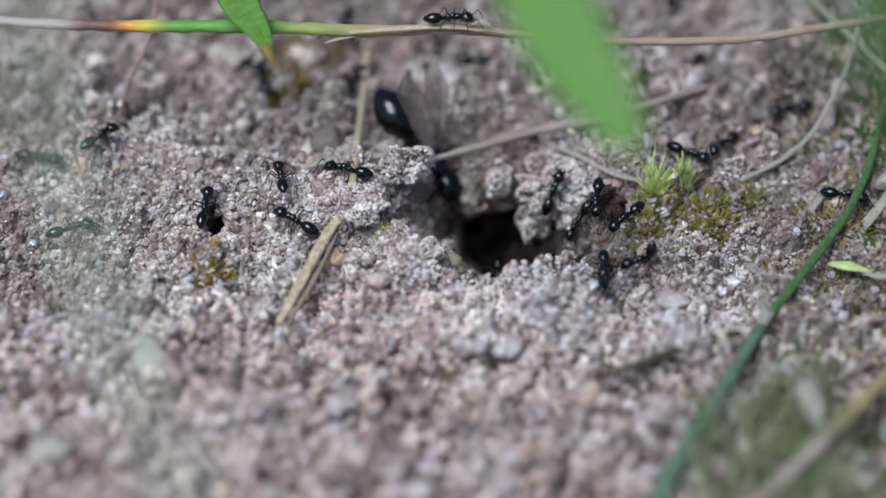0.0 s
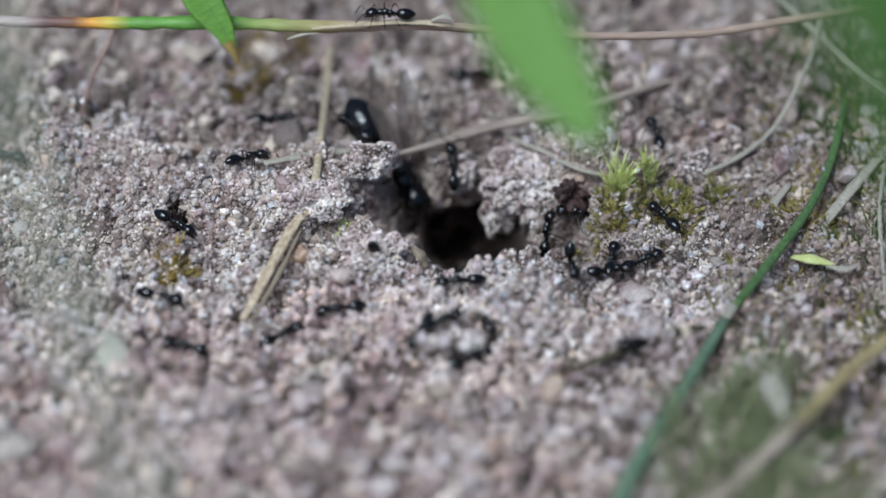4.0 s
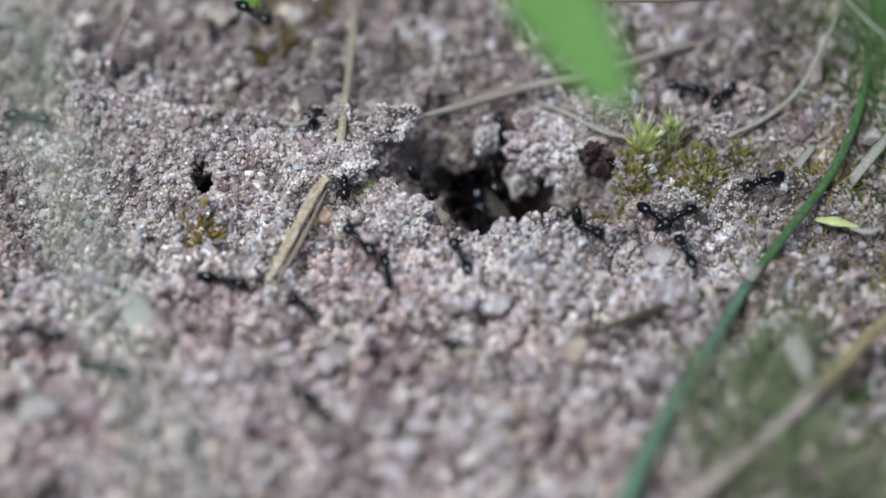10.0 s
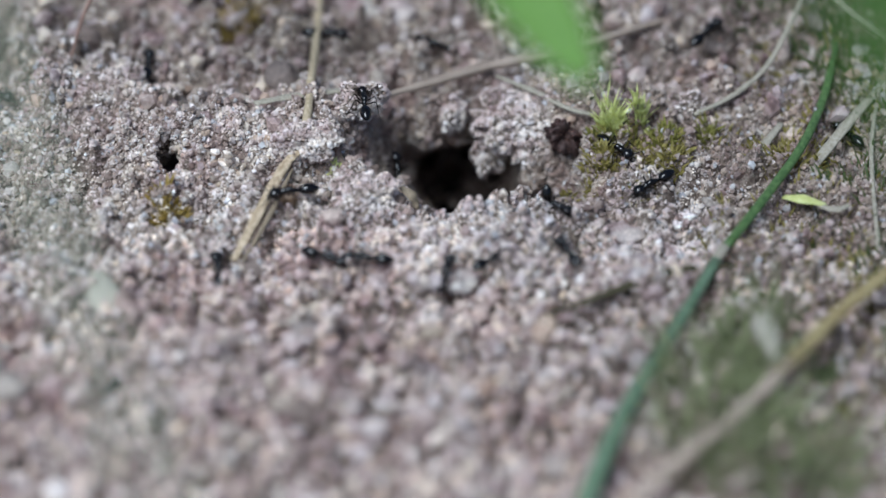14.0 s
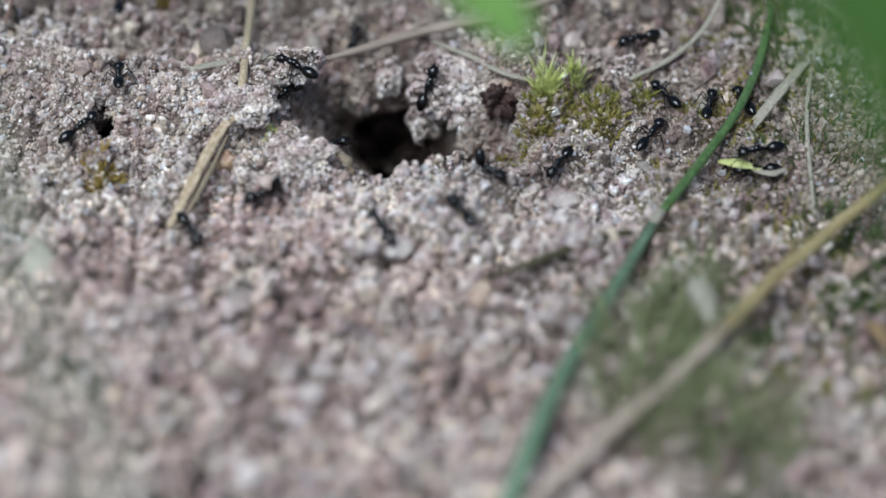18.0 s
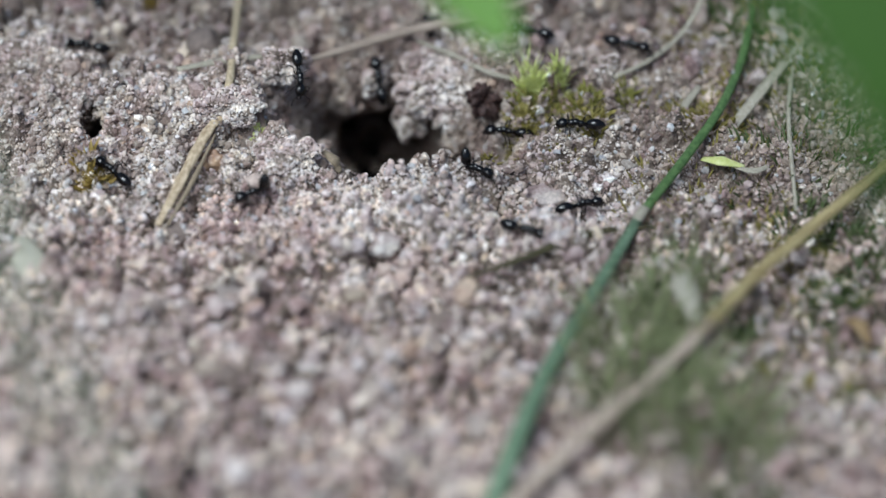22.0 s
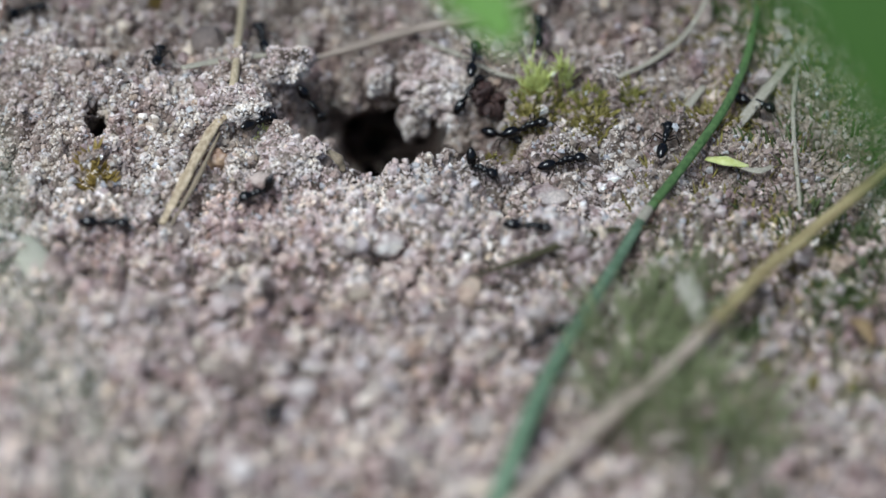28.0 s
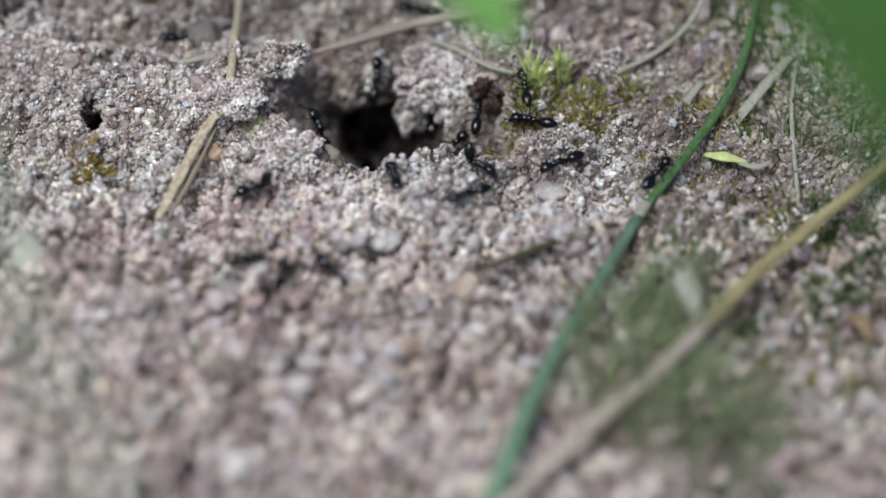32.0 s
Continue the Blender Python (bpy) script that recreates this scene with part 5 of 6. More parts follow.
    march(next(crew), (0, 19.4, 15.4, -129), (1, 18.1, 6.2, 42), (2, 17.1, 6.5, 38), (5, 17.4, 7.0, 168), (6, 15.8, 8.9, -27), (7, 18.4, 2.6, 79), (8, 19.5, 0.3, -56), (8.9, 37.2, -0.7, -3), (12.5, 39.1, 9.8, 178), (13, 31.1, 10.1, 171), (16, 32.0, 7.2, 24), (17, 28.4, 8.2, 135), (18, 28.5, 8.9, 108), (19, 27.9, 7.9, 88), (20, 27.7, 7.8, 169), (21, 21.5, 7.4, -144), (22, 17.5, 6.2, 171), (23, 13.9, 2.4, 37), (24, 13.6, 1.3, 129), (27, 16.5, 2.7, 16), (28, 16.1, 2.7, 10), (29, 14.0, 1.5, -155), (30, 14.3, 1.1, 68), (31, 13.9, 3.3, 161), (32, 14.1, 6.9, 158))
    march(next(crew), (0, -12.9, 9.1, 100), (1, -13.4, 7.1, 91), (2, -14.0, -1.4, -89), (5, -20.2, -3.1, 12), (6, -17.3, -3.9, 107), (7, -20.0, -0.3, -27), (8, -17.6, 0.5, 48), (9, -17.8, -4.6, -67), (10, -15.5, -4.7, -11), (11, -14.8, -4.3, 148), (12, -14.1, -4.7, 150), (13, -11.5, -5.5, 127), (16, -17.8, -4.7, 39), (17, -21.5, 0.1, 91), (18, -19.0, 5.1, 37), (19, -17.6, 7.1, 65), (20, -21.9, 4.1, 90), (21, -18.3, 7.2, 21), (21.76, -30.4, 8.5, 174), (26.44, -31.6, 19.8, -15), (27, -23.0, 17.4, 46), (28, -23.3, 19.5, 25), (29, -23.8, 19.7, 61), (29.44, -30.7, 20.7, 172), (30.52, -30.5, 19.2, -16), (31, -23.2, 17.0, 173), (31.48, -30.5, 19.2, 164))
    march(next(crew), (0, -8.2, 10.5, 170), (1, -9.9, 16.1, 57), (2, -7.5, 17.9, 22), (5, -4.0, 17.0, -173), (6, -0.8, 18.2, -164), (6.31, 2.9, 9.5, -68, -6.8), (6.62, 3.1, 17.0, -68, -14.0), (8.65, 3.1, 17.0, 158, -14.0), (8.82, 2.9, 9.5, 158, -6.8), (9, -2.0, 11.0, 0), (10, -1.9, 10.9, -13), (11, -1.0, 11.6, 5), (12, -2.2, 11.1, 99), (13, -2.6, 10.9, 103), (16, 1.0, 9.3, 83), (16.18, 2.9, 9.5, -10, -6.8), (16.35, 3.1, 17.0, -10, -14.0), (17.65, 3.1, 17.0, 178, -14.0), (17.82, 2.9, 9.5, 178, -6.8), (18, -1.4, 9.2, 27), (19, 1.8, 8.8, 17), (19.18, 2.9, 9.5, 8, -6.8), (19.35, 3.1, 17.0, 8, -14.0), (20.65, 3.1, 17.0, 135, -14.0), (20.82, 2.9, 9.5, 135, -6.8), (21, -0.2, 12.2, -39), (21.18, 2.9, 9.5, -45, -6.8), (21.35, 3.1, 17.0, -45, -14.0), (26.1, 3.1, 17.0, 1, -14.0), (26.55, 2.9, 9.5, 1, -6.8), (27, 18.5, 9.4, 73), (28, 13.7, 6.8, 12), (29, 15.4, 5.2, -110), (30, 17.2, 4.5, -128), (31, 16.7, 3.2, -141), (32, 22.7, 0.5, 54))
    march(next(crew), (0, -18.1, 6.5, 81), (1, -16.9, 1.9, 2), (2, -17.8, 0.4, 32), (5, -17.3, 6.8, -68), (6, -15.3, 2.8, -64), (7, -13.9, 5.5, 136), (8, -8.4, 7.4, 101), (9, -9.0, 8.4, 61), (10, -7.3, 5.1, -88), (11, -12.8, -1.3, 78), (12, -9.8, -1.7, 175), (13, -6.7, 3.6, -113), (16, -12.5, -0.4, 80), (17, -12.7, -1.9, -41), (18, -11.0, -4.7, -63), (19, -9.1, -7.1, -23), (20, -9.9, -5.0, -134), (21, -12.5, -3.5, 145), (22, -16.0, 1.0, 135), (23, -17.9, 5.9, 98), (24, -17.3, 8.2, 86), (27, -17.8, 7.8, 96), (27.81, -30.7, 9.1, 174), (30.48, -29.3, 4.8, -3), (31, -21.0, 4.4, -164), (31.52, -29.3, 4.8, 177))
    march(next(crew), (0, -11.8, 5.5, 153), (1, -11.9, 2.5, 44), (2, -10.3, -5.4, -65), (5, -9.2, -6.1, 82), (6, -7.6, -2.8, 73), (7, -7.6, 3.6, -108), (8, -5.6, -2.2, 9), (9, -10.6, 1.6, -25), (10, -6.2, -0.5, 128), (11, -3.5, -0.7, 10), (12, 0.3, -2.9, 90), (13, 4.8, -1.5, 74), (13.33, 2.9, 9.5, 100, -6.8), (13.67, 3.1, 17.0, 100, -14.0))
    march(next(crew), (0, 7.1, 13.2, 47), (1, 8.6, 15.2, 58), (2, 4.9, 14.7, 102), (2.19, 2.9, 9.5, -109, -6.8), (2.37, 3.1, 17.0, -109, -14.0))
    march(next(crew), (0, 10.3, 9.8, -94), (1, 10.2, 10.1, 84), (2, 12.0, 10.6, 68), (5, 10.9, 6.9, -139), (6, 9.4, 7.9, -167), (7, 14.1, 3.2, -98), (8, 14.7, 2.9, -56), (9, 13.2, 4.8, -32), (10, 14.9, 3.3, -51), (11, 14.4, 2.8, 122), (12, 8.6, 8.6, -161), (12.18, 2.9, 9.5, 176, -6.8), (12.36, 3.1, 17.0, 176, -14.0))
    march(next(crew), (0, 9.2, 8.9, -142), (1, 12.3, 3.2, -51), (2, 12.8, 1.0, -9), (5, 13.6, 1.8, 17), (6, 10.6, 11.4, 125), (7, 10.7, 10.5, -59), (8, 10.5, 10.2, -73), (9, 14.4, 7.3, -36), (10, 11.8, 9.2, -36), (10.28, 2.9, 9.5, -179, -6.8), (10.56, 3.1, 17.0, -179, -14.0))
    march(next(crew), (0, 12.0, 8.1, -136), (1, 14.3, 1.9, -136), (2, 17.9, 1.9, 37), (5, 14.6, 3.0, 17), (6, 15.5, 2.5, 124), (7, 15.3, 2.5, 132), (8, 17.5, 4.2, 180), (9, 16.7, 2.7, -158), (10, 16.7, -0.3, 108), (11, 7.4, 2.7, 3), (11.24, 2.9, 9.5, 126, -6.8), (11.49, 3.1, 17.0, 126, -14.0), (12.24, 3.1, 17.0, -168, -14.0), (12.62, 2.9, 9.5, -168, -6.8), (13, -9.0, 6.5, 174), (13.38, 2.9, 9.5, 12, -6.8), (13.76, 3.1, 17.0, 12, -14.0), (30.1, 3.1, 17.0, -100, -14.0), (30.55, 2.9, 9.5, -100, -6.8), (31, 0.2, -6.8, -80), (32, -0.3, -9.8, -57))
    march(next(crew), (0, 10.2, 2.6, -92), (1, 9.5, 2.4, -51), (2, 10.6, -0.9, -21), (5, -3.3, -7.1, 57), (6, -3.1, -3.7, 86), (7, -5.1, -2.8, 112), (8, -4.0, -3.9, 103), (9, -4.0, -4.3, -95), (10, -4.2, -3.7, -89), (11, -3.9, -4.5, 83), (12, -4.6, -4.2, -0), (13, -4.5, -5.3, -63), (16, -9.0, -2.1, 47), (16.45, 2.9, 9.5, 43, -6.8), (16.9, 3.1, 17.0, 43, -14.0), (17.53, 3.1, 17.0, 175, -14.0), (17.76, 2.9, 9.5, 175, -6.8), (18, -4.6, 9.6, 39), (18.24, 2.9, 9.5, -5, -6.8), (18.47, 3.1, 17.0, -5, -14.0), (27.4, 3.1, 17.0, -157, -14.0), (27.7, 2.9, 9.5, -157, -6.8), (28, -5.9, 5.3, 45), (29, -6.7, 5.3, 180), (30, -0.2, -0.1, 57), (31, 0.4, -0.8, 82), (32, 3.9, -0.6, 98))
    march(next(crew), (0, 28.1, 9.7, -17), (1, 21.1, 3.3, 55), (2, 24.3, 4.7, -10), (2.85, 37.7, 6.9, 9), (15.36, 40.3, 3.3, -172), (16, 30.3, 1.9, 50), (17, 30.5, 4.2, 2), (18, 28.9, 3.3, -166), (19, 27.1, 1.9, 31), (20, 28.2, 2.1, 1), (20.9, 43.7, 2.6, 2), (26.1, 44.3, 7.6, 179), (27, 28.5, 7.9, -126), (28, 30.4, 8.0, -36), (28.9, 44.8, 7.7, -1))
    march(next(crew), (0, -27.5, 5.6, 17), (1, -27.1, -4.1, 90), (1.55, -35.8, -3.3, 175), (5.57, -33.8, -8.9, -25), (6, -27.6, -11.8, -0), (6.43, -33.8, -8.9, 155), (8.35, -35.5, -7.0, -8), (9, -25.1, -8.5, 126), (10, -23.0, -13.7, 168), (11, -16.9, -11.1, -6), (11.9, -35.4, -7.3, 168))
    march(next(crew), (0.1, 3.1, 17.0, -70, -14.0), (0.55, 2.9, 9.5, -70, -6.8), (1, 8.0, -5.4, 99), (2, 10.0, -5.6, -14), (5, -0.0, -9.9, 42), (6, 2.4, -15.0, 56), (7, 6.5, -9.5, 56), (8, 8.3, -10.4, -0), (9, 5.4, -9.1, 127), (10, 1.1, -10.8, 164), (11, 1.5, -11.7, -176), (12, 7.2, -7.7, 64), (13, 8.9, -6.5, 75), (16, 13.7, 2.2, -171), (17, 16.7, 8.0, 71), (18, 22.8, 9.7, 123), (19, 15.4, 15.2, 150), (20, 10.9, 10.3, 71), (21, 8.7, 12.5, 15), (21.21, 2.9, 9.5, -149, -6.8), (21.42, 3.1, 17.0, -149, -14.0), (23.56, 3.1, 17.0, 36, -14.0), (23.78, 2.9, 9.5, 36, -6.8), (24, 8.6, 13.1, 179), (27, 10.5, 13.2, 21), (28, 9.9, 13.8, 81), (29, 10.3, 15.0, 81), (30, 6.0, 12.0, -162), (30.18, 2.9, 9.5, -136, -6.8), (30.35, 3.1, 17.0, -136, -14.0), (31.65, 3.1, 17.0, 35, -14.0), (31.82, 2.9, 9.5, 35, -6.8), (32, 7.2, 12.0, 96))
    march(next(crew), (0.1, -12.6, -28.5, 92), (1, -13.3, -12.0, 116), (2, -16.6, -13.3, -171), (5, -16.5, -5.1, 163), (6, -8.5, -9.8, 180), (7, -11.8, -14.6, -18), (8, -12.3, -10.9, 104), (9, -8.8, -7.7, 84), (10, -9.9, -7.1, 132), (11, -11.3, -13.8, -180), (12, -9.2, -10.9, 180), (13, -3.5, -7.1, -145), (16, -3.0, 0.8, 83), (17, -0.9, -2.1, 139), (18, 7.6, -2.9, 117), (19, 10.8, -6.2, 133), (20, 12.4, -5.2, -8), (21, 13.5, -5.8, -33), (22, 13.2, -5.5, -22), (23, 14.1, -6.4, -5), (24, 14.1, -6.4, -36), (27, 14.1, -6.5, -37), (28, 13.2, -5.2, -6), (29, 12.8, -4.6, -18), (30, 10.6, -5.4, -121), (31, 6.4, -3.3, 148), (32, 9.0, -1.8, -149))
    march(next(crew), (0.11, 3.1, 17.0, -92, -14.0), (0.55, 2.9, 9.5, -92, -6.8), (1, 2.3, -5.3, 115), (2, 3.9, -5.0, -117), (5, 4.6, -5.1, -52), (6, 2.5, -6.9, 49), (7, 4.5, -5.7, 159), (8, 3.0, -5.3, 109), (9, 2.1, -2.8, -51), (10, 0.9, -2.0, 113), (11, 2.0, 0.0, 65), (12, 5.8, -3.9, -8), (13, 4.7, -5.7, 21), (16, 7.3, -3.0, 73), (17, 6.1, 1.8, 172), (18, 14.9, 2.9, -122), (19, 13.8, 3.3, 179), (20, 12.2, 7.4, -156), (21, 8.1, 3.6, 179), (22, 12.4, 6.6, 171), (23, 5.3, 0.4, 179), (24, 10.6, 6.7, 27), (27, 10.2, 8.0, 70), (28, 12.1, 6.0, -26), (29, 7.8, 9.4, 10), (30, 9.2, 11.3, -14), (31, 8.4, 8.8, 13), (32, 8.8, 8.0, -5))
    march(next(crew), (0.11, 3.1, 17.0, -124, -14.0), (0.55, 2.9, 9.5, -124, -6.8), (1, -5.1, -2.8, -105), (2, -7.2, -0.7, -172), (5, -5.2, -4.8, -166), (6, -1.7, -0.4, 108), (7, -2.3, 1.0, 112), (8, -1.6, 1.5, -122), (9, -4.2, 10.3, -69), (9.23, 2.9, 9.5, -10, -6.8), (9.45, 3.1, 17.0, -10, -14.0), (10.1, 3.1, 17.0, -97, -14.0), (10.55, 2.9, 9.5, -97, -6.8), (11, 0.8, -8.7, 112), (12, 0.4, -7.8, 33), (13, 2.0, -7.4, 79), (16, 2.6, -3.4, 64), (17, 3.5, -5.3, 37), (18, 2.1, -6.2, 114), (18.45, 2.9, 9.5, 87, -6.8), (18.9, 3.1, 17.0, 87, -14.0), (26.1, 3.1, 17.0, -104, -14.0), (26.55, 2.9, 9.5, -104, -6.8), (27, -2.2, -11.2, -52), (28, -3.8, -21.9, 56), (29, -6.5, -28.8, 78), (29.55, -6.4, -37.6, -89))
    march(next(crew), (0.37, 3.1, 17.0, -124, -14.0), (0.68, 2.9, 9.5, -124, -6.8), (1, -2.7, 0.6, 111), (2, 0.2, 1.9, 88), (5, -4.9, 6.5, 16), (6, -3.5, 9.8, -10), (7, -2.3, 11.3, 28), (8, -5.7, 10.7, -49), (9, -8.0, 11.1, -173), (10, -9.6, 12.3, 85), (11, -10.6, 18.0, 116), (12, -11.7, 18.8, 95), (13, -7.2, 21.4, 38), (16, -4.9, 22.3, -89), (16.77, -5.0, 34.6, 91), (18.55, 3.9, 31.2, -91), (19, 3.8, 24.1, 103), (19.45, 3.9, 31.2, 89), (29.43, -5.8, 31.1, -89), (30, -5.7, 22.0, 121), (30.57, -5.8, 31.1, 91))
    march(next(crew), (1.1, 3.1, 17.0, 126, -14.0), (1.55, 2.9, 9.5, 126, -6.8), (2, -7.4, 23.1, 100), (2.45, 2.9, 9.5, -54, -6.8), (2.9, 3.1, 17.0, -54, -14.0), (5.65, 3.1, 17.0, 65, -14.0), (5.83, 2.9, 9.5, 65, -6.8), (6, 5.1, 13.7, -146), (6.17, 2.9, 9.5, -115, -6.8), (6.35, 3.1, 17.0, -115, -14.0))
    march(next(crew), (1.1, 38.8, 16.9, -176), (2, 20.4, 15.6, 30), (5, 15.4, 16.4, 139), (6, 7.2, 12.3, -136), (7, 12.4, 6.3, -40), (8, 18.4, 6.4, -168), (9, 19.7, 7.7, -18), (10, 22.5, 6.0, -153), (11, 28.6, 10.0, 3), (12, 22.9, 5.9, -157), (13, 16.5, 3.4, -145), (16, 17.9, 5.4, -153), (17, 20.4, 5.9, 108), (18, 21.6, 5.2, 55), (19, 23.6, 5.8, 39), (20, 27.5, 3.0, -109), (21, 24.8, 5.2, -1), (22, 21.7, 15.1, -20), (23, 18.3, 16.2, 38), (24, 20.7, 13.1, 65), (27, 24.8, 9.6, -28), (27.9, 44.7, 10.6, 3))
    march(next(crew), (1.1, 38.0, 9.6, 179), (2, 23.0, 9.8, -134), (2.9, 38.0, 9.6, -1), (5.53, 38.4, 5.6, -173), (6, 30.9, 4.6, 71), (7, 22.0, 6.0, -174), (8, 22.5, 3.2, 23), (8.9, 37.7, 3.3, 0), (15.1, 40.7, 6.3, -176), (16, 23.4, 4.9, 174), (17, 27.2, 2.4, 107), (18, 28.7, 1.4, -175), (19, 29.2, 1.9, -160), (20, 28.0, -1.0, 153), (21, 22.7, 0.9, 72), (22, 17.4, -2.0, 14), (23, 15.5, -1.5, -17), (24, 18.6, 6.0, -178), (27, 20.3, 5.6, 177), (28, 23.4, 4.4, 75), (29, 20.3, 5.8, 17), (30, 13.1, 10.5, 74), (31, 14.7, 9.5, 42), (32, 13.7, 10.2, 96))
    march(next(crew), (1.1, 3.1, 17.0, -102, -14.0), (1.55, 2.9, 9.5, -102, -6.8), (2, -0.2, -5.7, -153), (5, -0.2, -6.4, -95), (6, 0.1, -6.8, 37), (7, 3.5, -1.8, -123), (8, 0.7, -8.6, -14), (9, -4.9, -15.1, 78), (10, -8.8, -17.7, 125), (11, -7.7, -13.6, 104), (12, -1.0, -18.0, 45), (12.9, -1.0, -33.4, -90), (15.43, -10.4, -35.0, 92), (16, -10.7, -25.9, 105), (17, -14.6, -21.9, 97), (18, -18.3, -19.5, 126), (18.62, -28.0, -17.4, 168), (30.1, -27.5, -17.3, -0), (31, -8.7, -17.4, 98), (32, -6.6, -9.5, 27))
    march(next(crew), (1.1, 3.1, 17.0, -31, -14.0), (1.55, 2.9, 9.5, -31, -6.8), (2, 18.2, -0.2, -135), (5, 13.0, -10.0, -166), (6, 6.5, -3.2, 92), (7, 7.2, 1.8, 92), (8, 6.5, 1.4, 113), (9, 3.6, 9.8, 122), (10, 3.4, 12.4, 95), (10.18, 2.9, 9.5, -99, -6.8), (10.35, 3.1, 17.0, -99, -14.0))
    march(next(crew), (1.21, 39.7, 25.6, -172), (2, 27.3, 23.9, 18), (2.79, 39.7, 25.6, 8), (10.2, 38.8, 25.2, -173), (11, 26.1, 23.6, 38), (12, 21.5, 24.5, -105), (13, 23.6, 22.2, 24), (16, 18.3, 18.5, 102), (17, 21.1, 13.0, 109), (18, 21.1, 15.9, -153), (19, 21.7, 19.3, -94), (20, 25.1, 12.3, 85), (21, 18.0, 17.3, 94), (22, 14.4, 15.6, 164), (22.41, 2.9, 9.5, -150, -6.8), (22.83, 3.1, 17.0, -150, -14.0), (23.13, 3.1, 17.0, 28, -14.0), (23.56, 2.9, 9.5, 28, -6.8), (24, 15.2, 15.6, 127), (27, 14.5, 20.4, 93), (28, 14.7, 16.6, 87), (28.86, 15.4, 30.3, 87), (31.38, 6.3, 29.7, -91), (32, 6.1, 19.8, 157))
    march(next(crew), (1.65, 3.1, 17.0, 13, -14.0), (1.82, 2.9, 9.5, 13, -6.8), (2, 7.9, 10.1, -6), (2.17, 2.9, 9.5, -167, -6.8), (2.35, 3.1, 17.0, -167, -14.0))
    march(next(crew), (5.12, -8.5, -29.2, 91), (6, -8.8, -15.0, -55), (7, -8.3, -17.0, 82), (8, -9.9, -22.4, 67), (8.51, -9.7, -30.4, -88))
    march(next(crew), (7.44, -13.8, -30.4, 92), (8, -14.2, -21.4, 105), (9, -13.1, -18.3, 92), (9.9, -12.6, -32.6, -88))
    march(next(crew), (8.53, -35.3, -8.9, -24), (9, -28.4, -11.9, 90), (10, -27.6, -10.1, 168), (11, -28.4, -12.0, 73), (12, -27.5, -9.5, 60), (12.44, -34.4, -7.9, 167), (27.21, -28.8, -3.2, -7), (28, -16.3, -4.8, -1), (29, -10.4, -2.5, 167), (30, -10.4, -2.1, 112), (31, -4.0, -10.1, 97), (32, -3.8, -10.2, 80))
    march(next(crew), (11.17, 7.2, 36.8, -91), (12, 6.9, 23.4, 124), (13, 2.5, 22.4, -169), (16, 0.3, 17.4, 90), (17, 0.3, 18.6, 97), (18, 0.4, 17.4, 83), (19, 2.2, 19.4, 135), (20, 5.4, 20.5, 152), (21, 5.2, 21.7, 164), (22, 7.0, 18.9, 98), (23, 1.7, 17.2, 85), (24, -0.8, 15.9, 83), (27, -4.4, 10.3, -29), (28, -2.2, 11.4, -8), (29, 5.3, 13.8, -0), (30, 3.0, 14.2, 72), (31, 3.5, 14.3, -105), (32, 2.6, 14.5, 82))
    march(next(crew), (12.35, -2.4, 36.8, -90), (13, -2.4, 26.4, 104), (13.65, -2.4, 36.8, 90))
    march(next(crew), (15.13, 16.4, 34.6, -93), (16, 15.7, 20.7, 87), (16.87, 16.4, 34.6, 87), (18.31, 25.7, 30.9, -94), (19, 24.9, 19.9, -87), (19.69, 25.7, 30.9, 86))
    march(next(crew), (17.1, -30.6, 13.5, -15), (18, -16.4, 9.6, 93), (18.9, -30.6, 13.5, 165))
    march(next(crew), (19.18, 44.6, 9.5, 179), (20, 31.4, 9.8, 95), (20.82, 44.6, 9.5, -1))
    march(next(crew), (26.1, 9.6, -38.7, 88), (27, 10.3, -18.1, 39), (28, 14.0, -16.0, 38), (29, 13.6, -10.0, 93), (30, 16.7, -9.8, -144), (31, 11.6, -0.8, 12), (32, 15.8, 2.1, -154))
    march(next(crew), (0, 7.7, 7.7, 130), (1, 8.3, 9.6, 110), (2, 9.0, 5.9, 95), (5, 9.9, 9.0, 60), (6, 8.0, 11.0, 150), (6.3, 2.9, 9.5, 170, -6.8), (6.6, 3.1, 17.0, 100, -14.0))
    march(next(crew), (0, 10.3, 1.1, 80), (1, 11.4, 2.8, 100), (2, 12.4, 2.7, 120), (5, 14.0, 3.4, 60), (6, 14.8, 4.4, 100), (7, 15.6, 2.8, 30), (8, 16.4, 2.6, 60), (9, 16.2, 2.2, 20), (10, 16.5, 3.1, 30), (11, 17.6, 3.1, 20), (12, 20.1, 4.6, 40), (12.9, 40.0, 26.0, 30))
    march(next(crew), (0, 2.9, 9.5, -90, -6.8), (1, -0.3, -1.0, 100), (2, 0.2, -0.3, 95), (5, 3.6, -1.4, -120), (6, 2.1, -3.9, -30), (6.5, 2.9, 9.5, 80, -6.8), (6.9, 3.1, 17.0, 90, -14.0))
    perch_a = percher
    perch_b = copy_thing(percher, Matrix.Identity(4))
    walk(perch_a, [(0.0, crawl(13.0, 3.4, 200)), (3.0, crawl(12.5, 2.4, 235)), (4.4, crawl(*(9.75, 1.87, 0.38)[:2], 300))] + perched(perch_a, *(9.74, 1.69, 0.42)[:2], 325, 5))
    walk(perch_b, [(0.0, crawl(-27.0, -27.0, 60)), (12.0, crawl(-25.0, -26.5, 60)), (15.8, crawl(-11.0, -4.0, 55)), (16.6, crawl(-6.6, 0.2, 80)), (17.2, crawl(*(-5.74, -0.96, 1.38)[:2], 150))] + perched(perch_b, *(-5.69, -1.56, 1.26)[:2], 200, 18))
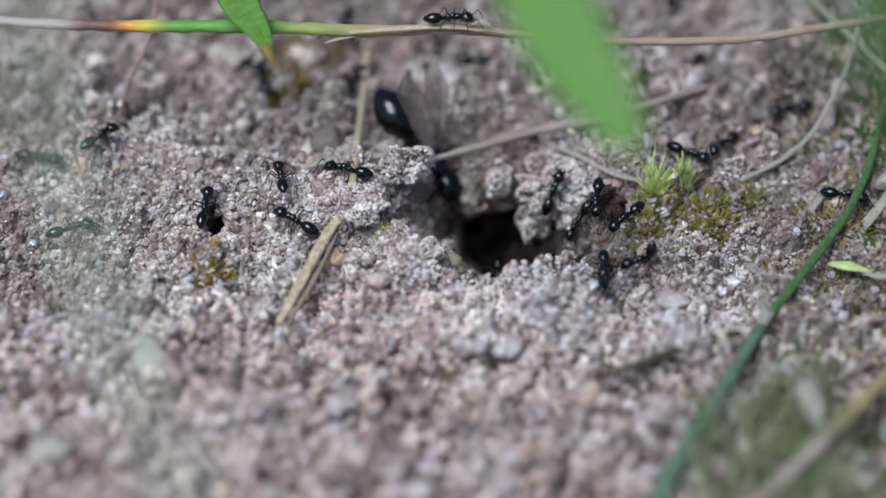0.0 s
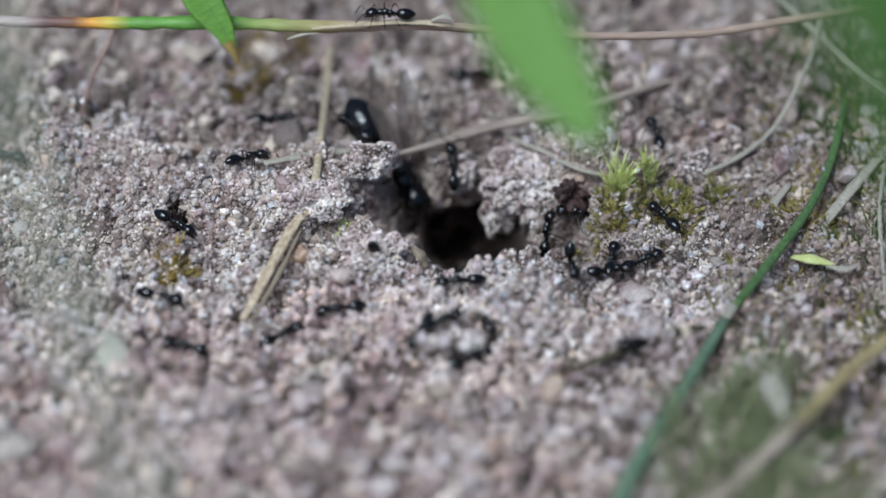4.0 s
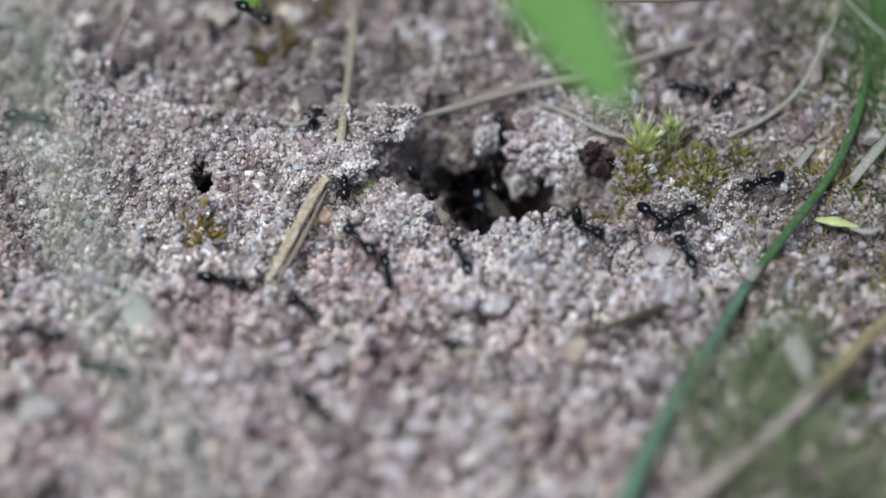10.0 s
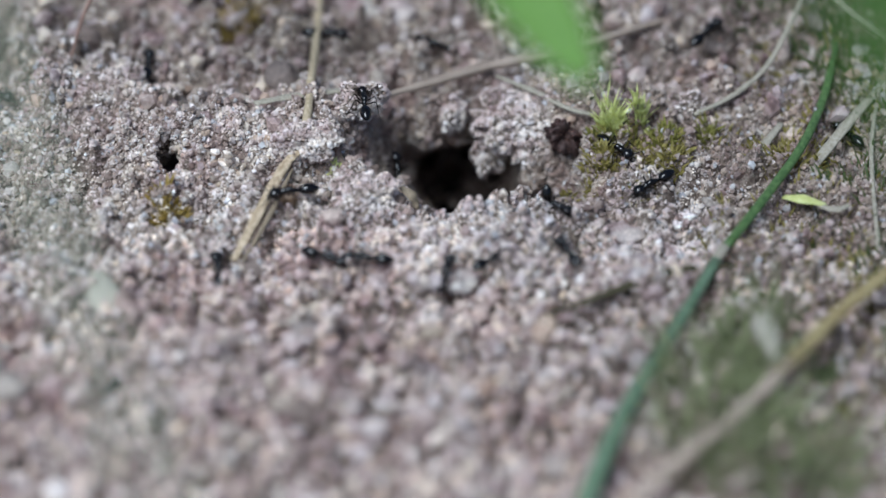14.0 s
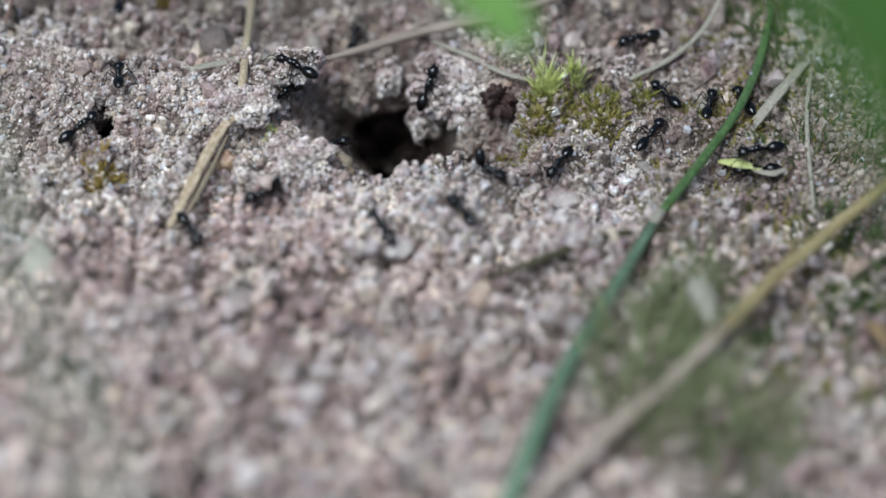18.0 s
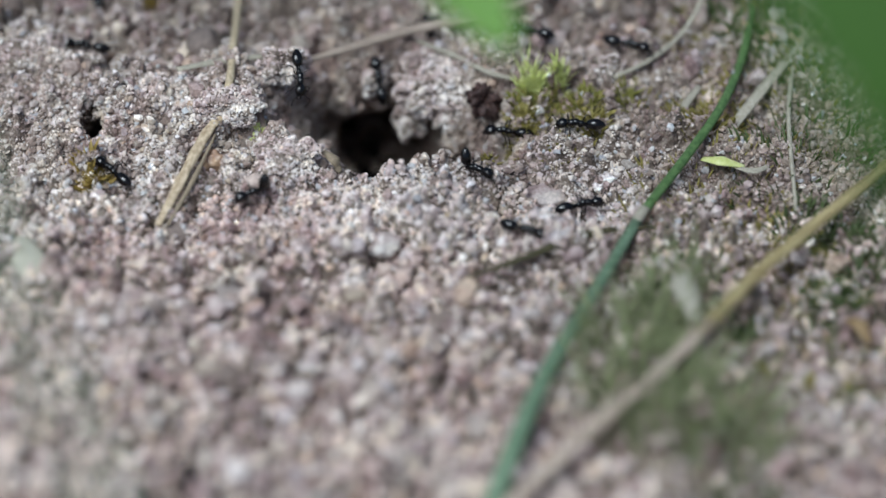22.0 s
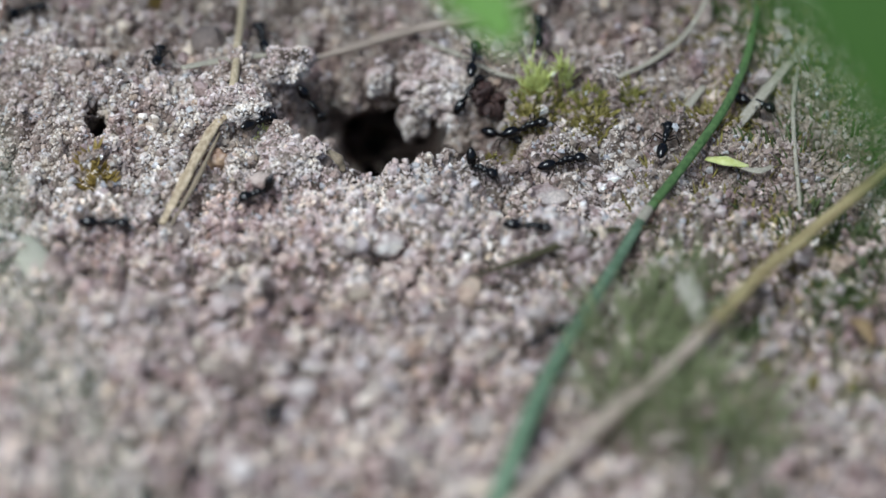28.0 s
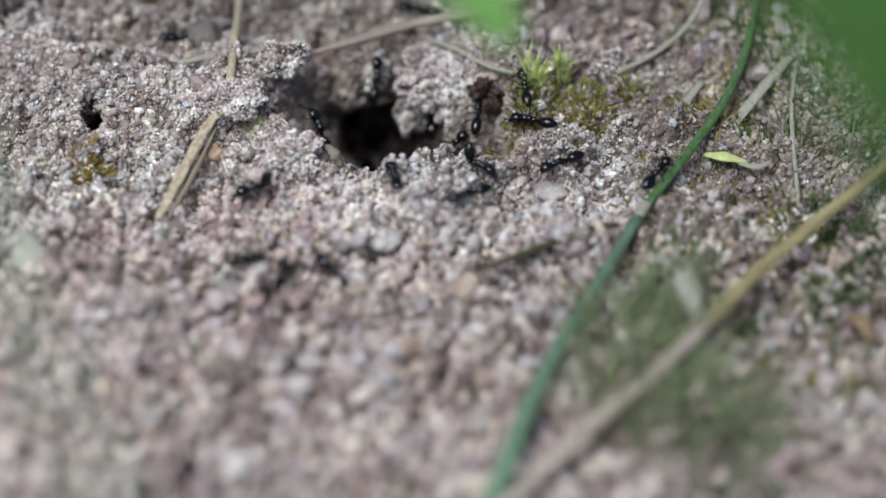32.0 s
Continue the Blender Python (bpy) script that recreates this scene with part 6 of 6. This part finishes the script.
    walk(queen, [(0.0, queen_at((-4.71, 17.84, 2.20), -40, 40)), (1.0, queen_at((-4.54, 17.68, 2.00), -40, 40)), (2.5, queen_at((-4.29, 17.38, 1.60), -42, 42)), (4.6, queen_at((-3.9, 16.6, 1.2), -46, 42)),
                 (5.0, queen_thorax((-0.3, 11.6, -2.5), -56, 40)), (5.8, queen_thorax((0.3, 10.8, -2.5), -62, 38)), (6.5, queen_thorax((1.0, 10.2, -2.7), -62, 38)), (7.0, queen_thorax((1.3, 10.0, -3.6), -50, 36)),
                 (7.6, queen_thorax((1.4, 9.8, -3.8), -40, 32)), (7.74, queen_thorax((0.9, 10.4, -3.6), 15, 10)), (7.88, queen_thorax((0.2, 11.4, -3.0), 72, -10)), (8.0, queen_thorax((-0.3, 12.1, -2.6), 122, -26)),
                 (8.4, queen_thorax((-0.1, 12.2, -2.7), 120, -26)), (8.8, queen_thorax((0.6, 11.8, -3.2), 116, -24)), (9.4, queen_thorax((1.7, 12.2, -4.8), 108, -14)), (10.0, queen_thorax((2.3, 13.6, -6.0), 104, -8)),
                 (10.6, queen_thorax((2.8, 14.6, -7.2), 98, -4)), (11.2, queen_thorax((3.0, 16.5, -9.5), 90, 5)), (11.8, queen_thorax((3.0, 22.0, -15.0), 88, 20)), (32.0, queen_thorax((3.0, 22.0, -15.0), 88, 20))])
    for k, wing in enumerate(c for c in queen.children if c.name.startswith("wing")):
        hinge, side = Matrix.Translation(Vector((0.0, 0.0, 2.6)) * MM), 1 if k < 2 else -1
        walk(wing, [(t, hinge @ pose(0, 0, 0, 0, a, 0) @ Matrix.Rotation(radians(side * spread), 4, Vector((-0.78, 0.16 * side, 0.6))) @ hinge.inverted()) for t, a, spread in ((0, 0, 0), (6.5, 0, 0), (7.0, -14, 0), (7.6, -34, 10), (8.0, -25, 82), (9.2, -25, 82), (9.9, -38, 15), (32, -38, 15))])
    stem_ant = next(crew)
    walk(stem_ant, [(0.0, on_stem((-0.56, 12.98, 13.91), 0)), (1.0, on_stem((5.88, 12.69, 13.57), -10)), (2.0, on_stem((6.28, 12.69, 13.57), -80)), (2.8, on_stem((6.28, 12.69, 13.57), -150)), (3.4, on_stem((3.86, 12.85, 13.76), -180)),
                    (4.5, on_stem((-8.21, 13.11, 14.06), -180)), (5.0, on_stem((-12.69, 12.85, 14.54), -180)), (6.0, on_stem((-23.94, 12.96, 14.67), -175)), (7.0, on_stem((-35.91, 12.80, 14.48), -180)), (8.0, on_stem((-41.14, 11.77, 13.25), -180)),
                    (32.0, on_stem((-41.14, 11.77, 13.25), -180))])
    leaf_ant = next(crew)
    rows = [(t, m) for t, m in [(0.0, on_stem((-17.46, 16.39, 22.65), -70)), (8.6, on_stem((-17.26, 15.63, 21.73), -70)), (9.6, on_stem((-14.56, 8.63, 16.51), -50)), (10.0, on_stem((-13.39, 7.40, 14.73), -45)), (10.6, on_stem((-13.11, 7.52, 14.88), -40)),
                                (11.0, on_stem((-13.19, 7.90, 15.33), 10)), (11.5, on_stem((-14.00, 9.55, 16.82), 85)), (12.2, on_stem((-16.67, 14.86, 20.82), 110)), (32.0, on_stem((-17.46, 16.39, 22.65), 110))]]
    walk(leaf_ant, rows)


motions()
